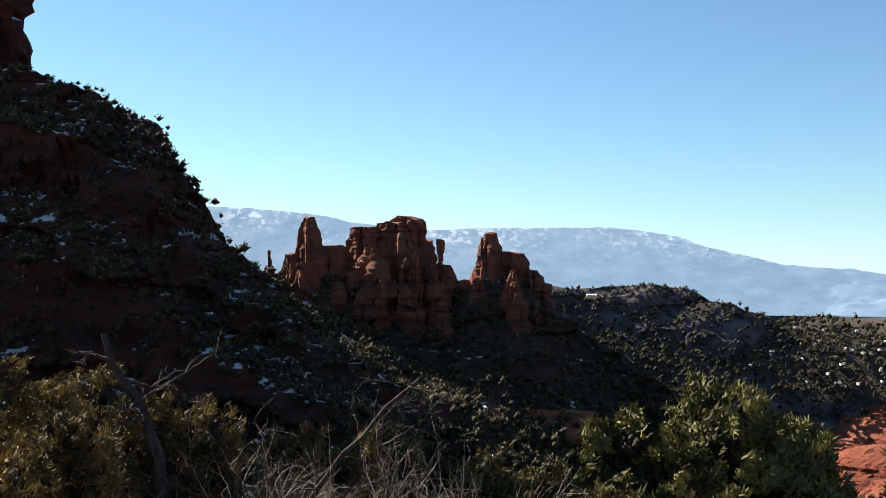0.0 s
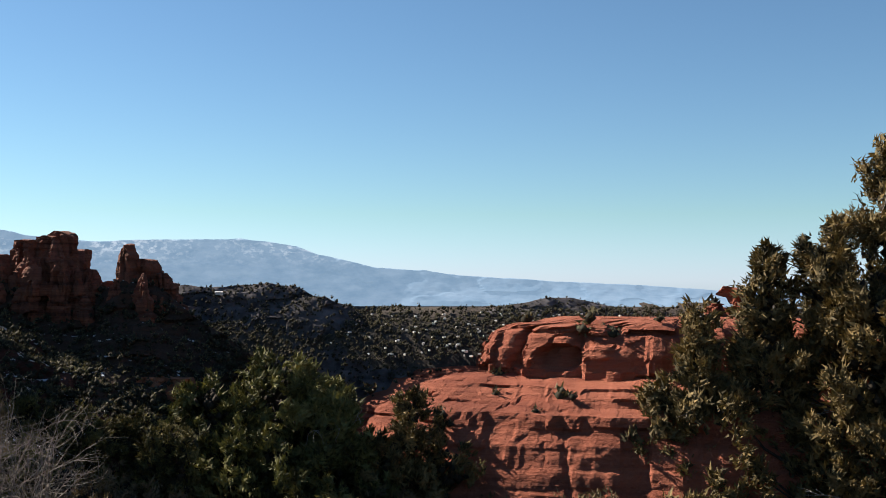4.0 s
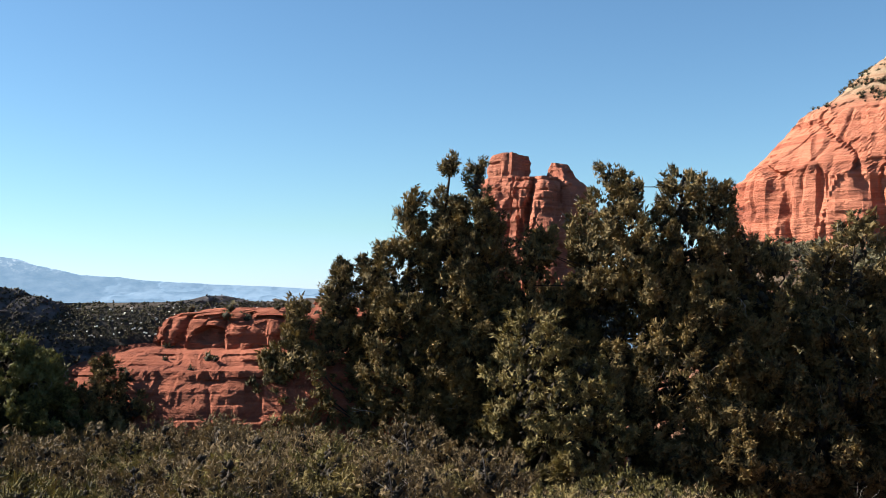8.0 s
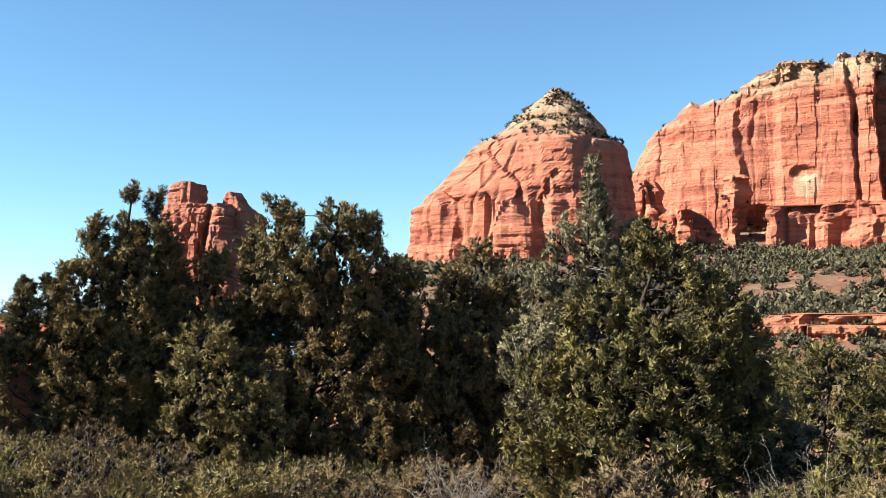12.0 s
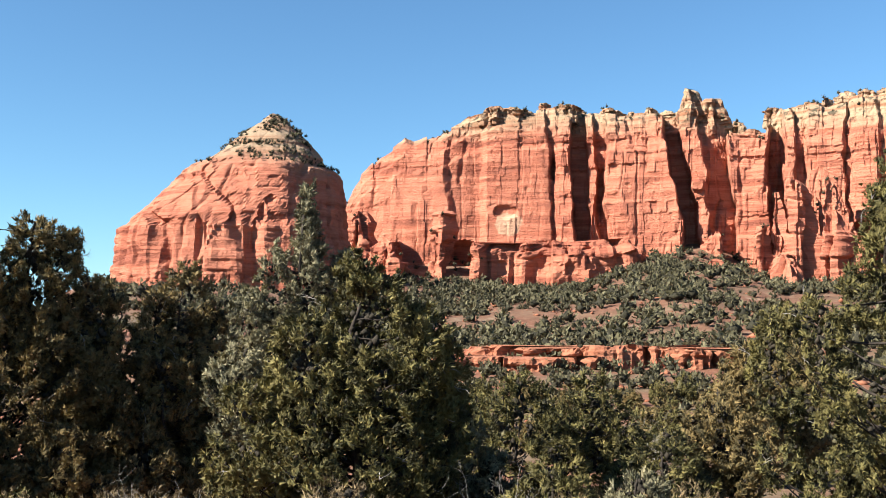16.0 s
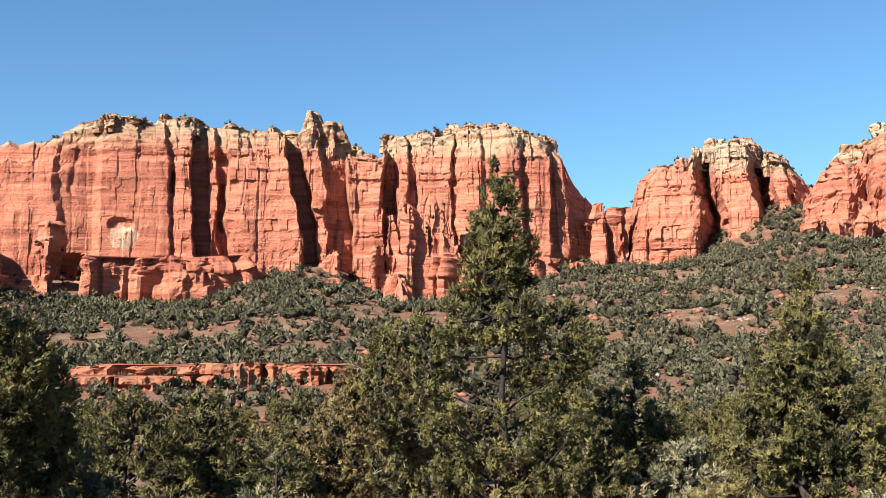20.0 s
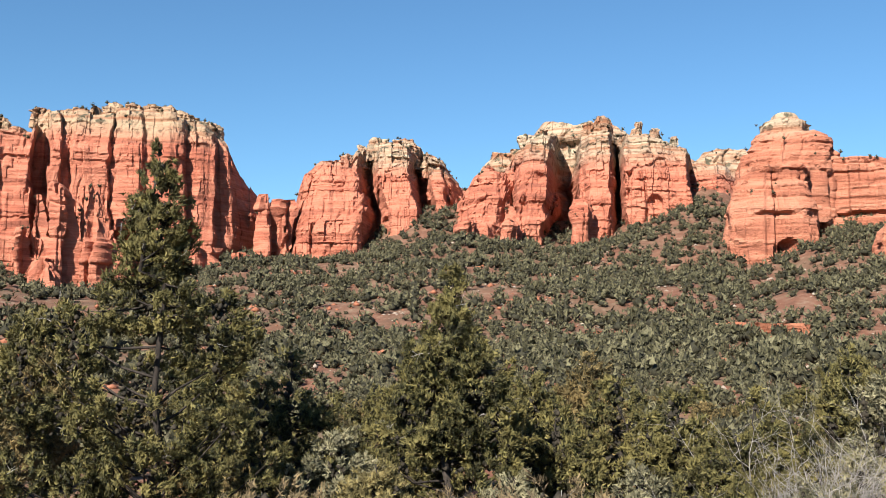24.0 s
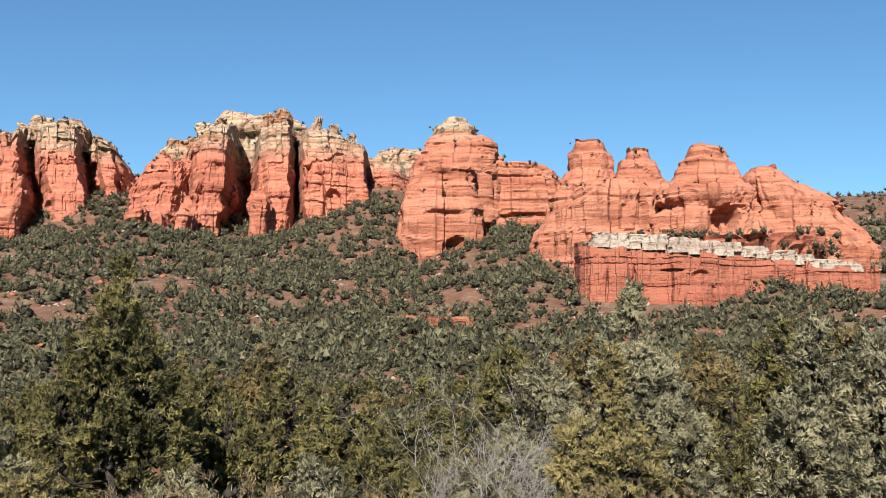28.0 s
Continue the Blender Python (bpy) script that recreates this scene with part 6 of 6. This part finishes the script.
# dry brush along the lookout's slope
BUSHES = []
for k, (lab, leaf, hh) in enumerate((("dry brown brush with fine twigs", LEAF_BUSH, 2.4), ("low olive-green brush on the slope", LEAF_PINE, 2.0), ("yellowing brush on the slope", LEAF_GOLD, 1.8))):
    BUSHES.append(tree("dry_bush", lab, (0, 0, 0), [(0, 0, 0.1, hh, 1.5, 0.05), (1.0, 0.5, 0.1, hh * 0.8, 1.1, 0.05), (-1.0, 0.2, 0.1, hh * 0.85, 1.1, 0.05)], leaf, 90, 8, 5, 0.30, 0.26, 400 + k,
                       r0=0.05, limbs=50, bark=DEAD, wide=0.16, category="bush", group="brush on the slope"))
rng = np.random.RandomState(77)
made = 0
while made < 294:
    az = rng.uniform(-24, 38) if rng.rand() < 0.62 else rng.uniform(52, 146)
    r = rng.uniform(48, 74) if az < 47 else rng.uniform(24, 46)
    if az < 17:
        az, r = rng.uniform(1, 20), rng.uniform(64, 74)
    if made >= 240:
        az, r = rng.uniform(4, 24), rng.uniform(43, 60)
    if made >= 276:
        az, r = rng.uniform(38.5, 49.5), rng.uniform(42, 52)
    p = way(az) * r
    m = Matrix.Translation((p.x, p.y, gz(p.x, p.y) - 0.1)) @ Matrix.Rotation(rng.uniform(0, 6.28), 4, "Z")
    k = rng.choice(3, p=[0.6, 0.27, 0.13])
    o = BUSHES[made] if made < 3 else copy_thing(BUSHES[k], m)
    if made < 3:
        o.matrix_basis = m
    s = rng.uniform(0.8, 1.5) * (1.0 if az < 38 else 0.75)
    o.scale = (s, s, s)
    made += 1


# ---- dead wood ----
def wood(paths, sides, name, mat, root):
    """The first path as a part, its fine twigs under it."""
    v, f = tubes(paths[:1], sides + 1)
    stem = part(name, mesh_of(name, v, f, mat, True), root)
    if len(paths) > 1:
        v, f = tubes(paths[1:], sides)
        tagged(part("twig_work", mesh_of("twig_work", v, f, mat, True), stem), kind="stuff")


def dead_tree(name, label, foot, d, height, r, mat, seed, limbs=16, low=0.25):
    rng = np.random.RandomState(seed)
    root = tagged(new(name), label, "dead tree")
    root.location = foot
    d = np.array(d, float)
    trunk = bent(rng, (0, 0, -0.3), d * height, 10, 0.0)
    v, f = tubes([(trunk, r, r * 0.25)], 7)
    part("trunk", mesh_of("trunk", v, f, mat, True), root)
    for _ in range(limbs):
        s = rng.uniform(low, 1.0)
        o = np.array([np.interp(s, np.linspace(0, 1, 10), trunk[:, m]) for m in range(3)])
        paths = []
        a = rng.uniform(0, 2 * np.pi)
        limb_paths(rng, o, unit(np.array([math.cos(a), math.sin(a), rng.uniform(-0.1, 0.6)])), height * rng.uniform(0.12, 0.28) * (1.15 - 0.5 * s), r * 0.2, 2, paths, 0.02, 4)
        wood(paths, 4, "limb", mat, root)
    return root


def bare_bush(name, label, foot, height, n, mat, seed):
    rng = np.random.RandomState(seed)
    root = tagged(new(name), label, "bush", "bare bushes")
    root.location = foot
    for _ in range(n):
        paths = []
        limb_paths(rng, (rng.normal() * 0.25, rng.normal() * 0.25, -0.1), unit(np.array([rng.normal() * 0.6, rng.normal() * 0.6, 1.0])), height * rng.uniform(0.6, 1.0), 0.004 * height + 0.012, 2, paths, 0.0, 4)
        wood(paths, 3, "stem", mat, root)
    return root


def seen_foot(az, r, org=(0, 0, 0)):
    p = Vector(org) + way(az) * r
    p.z = gz(p.x, p.y)
    return p


foot = seen_foot(-10.4, 17, Q)
dead_tree("dead_snag", "dark leaning dead tree with bare twisted limbs", foot, unit(np.array([-0.5, 0.0, 1.0])), (0.0 - foot.z) * 1.12, 0.2, SNAG, 3, 16, 0.25)
foot = seen_foot(-13.5, 17, Q)
dead_tree("dead_snag", "thin grey dead tree leaning over the brush", foot, unit(np.array([0.85, 0.0, 1.0])), (-0.6 - foot.z) * 1.3, 0.08, SNAG, 8, 12, 0.4)
for k, (az, r, e1) in enumerate(((-15, 16, -8.6), (-11, 15, -8.8), (-8, 16.5, -8.4), (-5, 15, -8.8), (-2, 16, -8.2), (0.5, 15.5, -8.8), (3, 17, -8.4), (-18.5, 16, -7.6), (-6.5, 18, -7.6), (-9.5, 18.5, -7.4), (5, 16, -9.0), (-13, 18, -7.8), (-3.5, 18.5, -7.6), (1.5, 18.5, -7.8), (-20, 18, -7.0))):
    foot = seen_foot(az, r, Q)
    bare_bush("bare_bush", "tangle of pale bare twigs on the slope", foot, 0.8 * max(1.2, Q[2] + r * math.tan(radians(e1)) - foot.z), 14, TWIGGY, 500 + k)
for k, (az, r, h) in enumerate(((119.8, 43, 8.4), (122.0, 44, 8.0), (117.6, 43, 7.4), (121.0, 38, 6.4), (123.6, 42, 7.2), (134.6, 60, 6.0), (44.4, 38, 3.0), (62.5, 33, 3.0), (113.2, 90, 6.0), (105.5, 100, 5.0), (71.2, 95, 6.5))):
    bare_bush("bare_bush", "grey leafless shrub with many fine stems", seen_foot(az, r), 0.72 * h, 22, DEAD, 520 + k)
dead_tree("dead_snag", "pale dead juniper with crooked bare limbs", seen_foot(141.5, 36), unit(np.array([-0.35, 0.2, 1.0])), 9.0, 0.16, DEAD, 13, 16, 0.5)

# ---- houses in the far valley ----
STUCCO = plain_material("house_stucco", (0.62, 0.56, 0.48))
ROOF = plain_material("pale_roof", (0.45, 0.45, 0.45))


def box(bm, x0, y0, z0, x1, y1, z1):
    vs = [bm.verts.new(c) for c in ((x0, y0, z0), (x1, y0, z0), (x1, y1, z0), (x0, y1, z0), (x0, y0, z1), (x1, y0, z1), (x1, y1, z1), (x0, y1, z1))]
    for f in ((0, 3, 2, 1), (4, 5, 6, 7), (0, 1, 5, 4), (1, 2, 6, 5), (2, 3, 7, 6), (3, 0, 4, 7)):
        bm.faces.new([vs[i] for i in f])


def from_bm(name, bm, mat):
    me = bpy.data.meshes.new(name)
    bm.to_mesh(me)
    bm.free()
    me.materials.append(mat)
    return me


house = tagged(new("house"), "small pale house in the distant town", "house", "houses of the far town")
bm = bmesh.new()
box(bm, -1.6, -1.0, -1.0, 1.6, 1.0, 0.9)
part("wall", from_bm("wall", bm, STUCCO), house)
bm = bmesh.new()
r = [bm.verts.new(c) for c in ((-1.8, -1.2, 0.9), (1.8, -1.2, 0.9), (1.8, 1.2, 0.9), (-1.8, 1.2, 0.9), (-1.6, 0, 1.5), (1.6, 0, 1.5))]
for f in ((0, 1, 5, 4), (2, 3, 4, 5), (0, 4, 3), (1, 2, 5), (0, 3, 2, 1)):
    bm.faces.new([r[i] for i in f])
part("roof", from_bm("roof", bm, ROOF), house)
rng = np.random.RandomState(9)
for k in range(150):
    az, rr = rng.uniform(8, 17) if rng.rand() < 0.75 else rng.uniform(7, 22), rng.uniform(79.6, 82.6)
    p = way(az) * rr
    m = Matrix.Translation((p.x, p.y, gz(p.x, p.y) + 0.04)) @ Matrix.Rotation(rng.uniform(0, 3.1), 4, "Z")
    o = house if k == 0 else copy_thing(house, m)
    if k == 0:
        o.matrix_basis = m
    w = rng.uniform(0.02, 0.05)
    o.scale = (w, w, 0.035)
for az, rr, el, w in ((3.85, 82.6, 0.2, 0.11), (3.0, 76.4, -2.2, 0.09)):
    p = way(az) * rr
    o = copy_thing(house, Matrix.Translation((p.x, p.y, rr * math.tan(radians(el)))) @ Matrix.Rotation(-radians(az), 4, "Z"))
    o.scale = (w, w, 0.07)
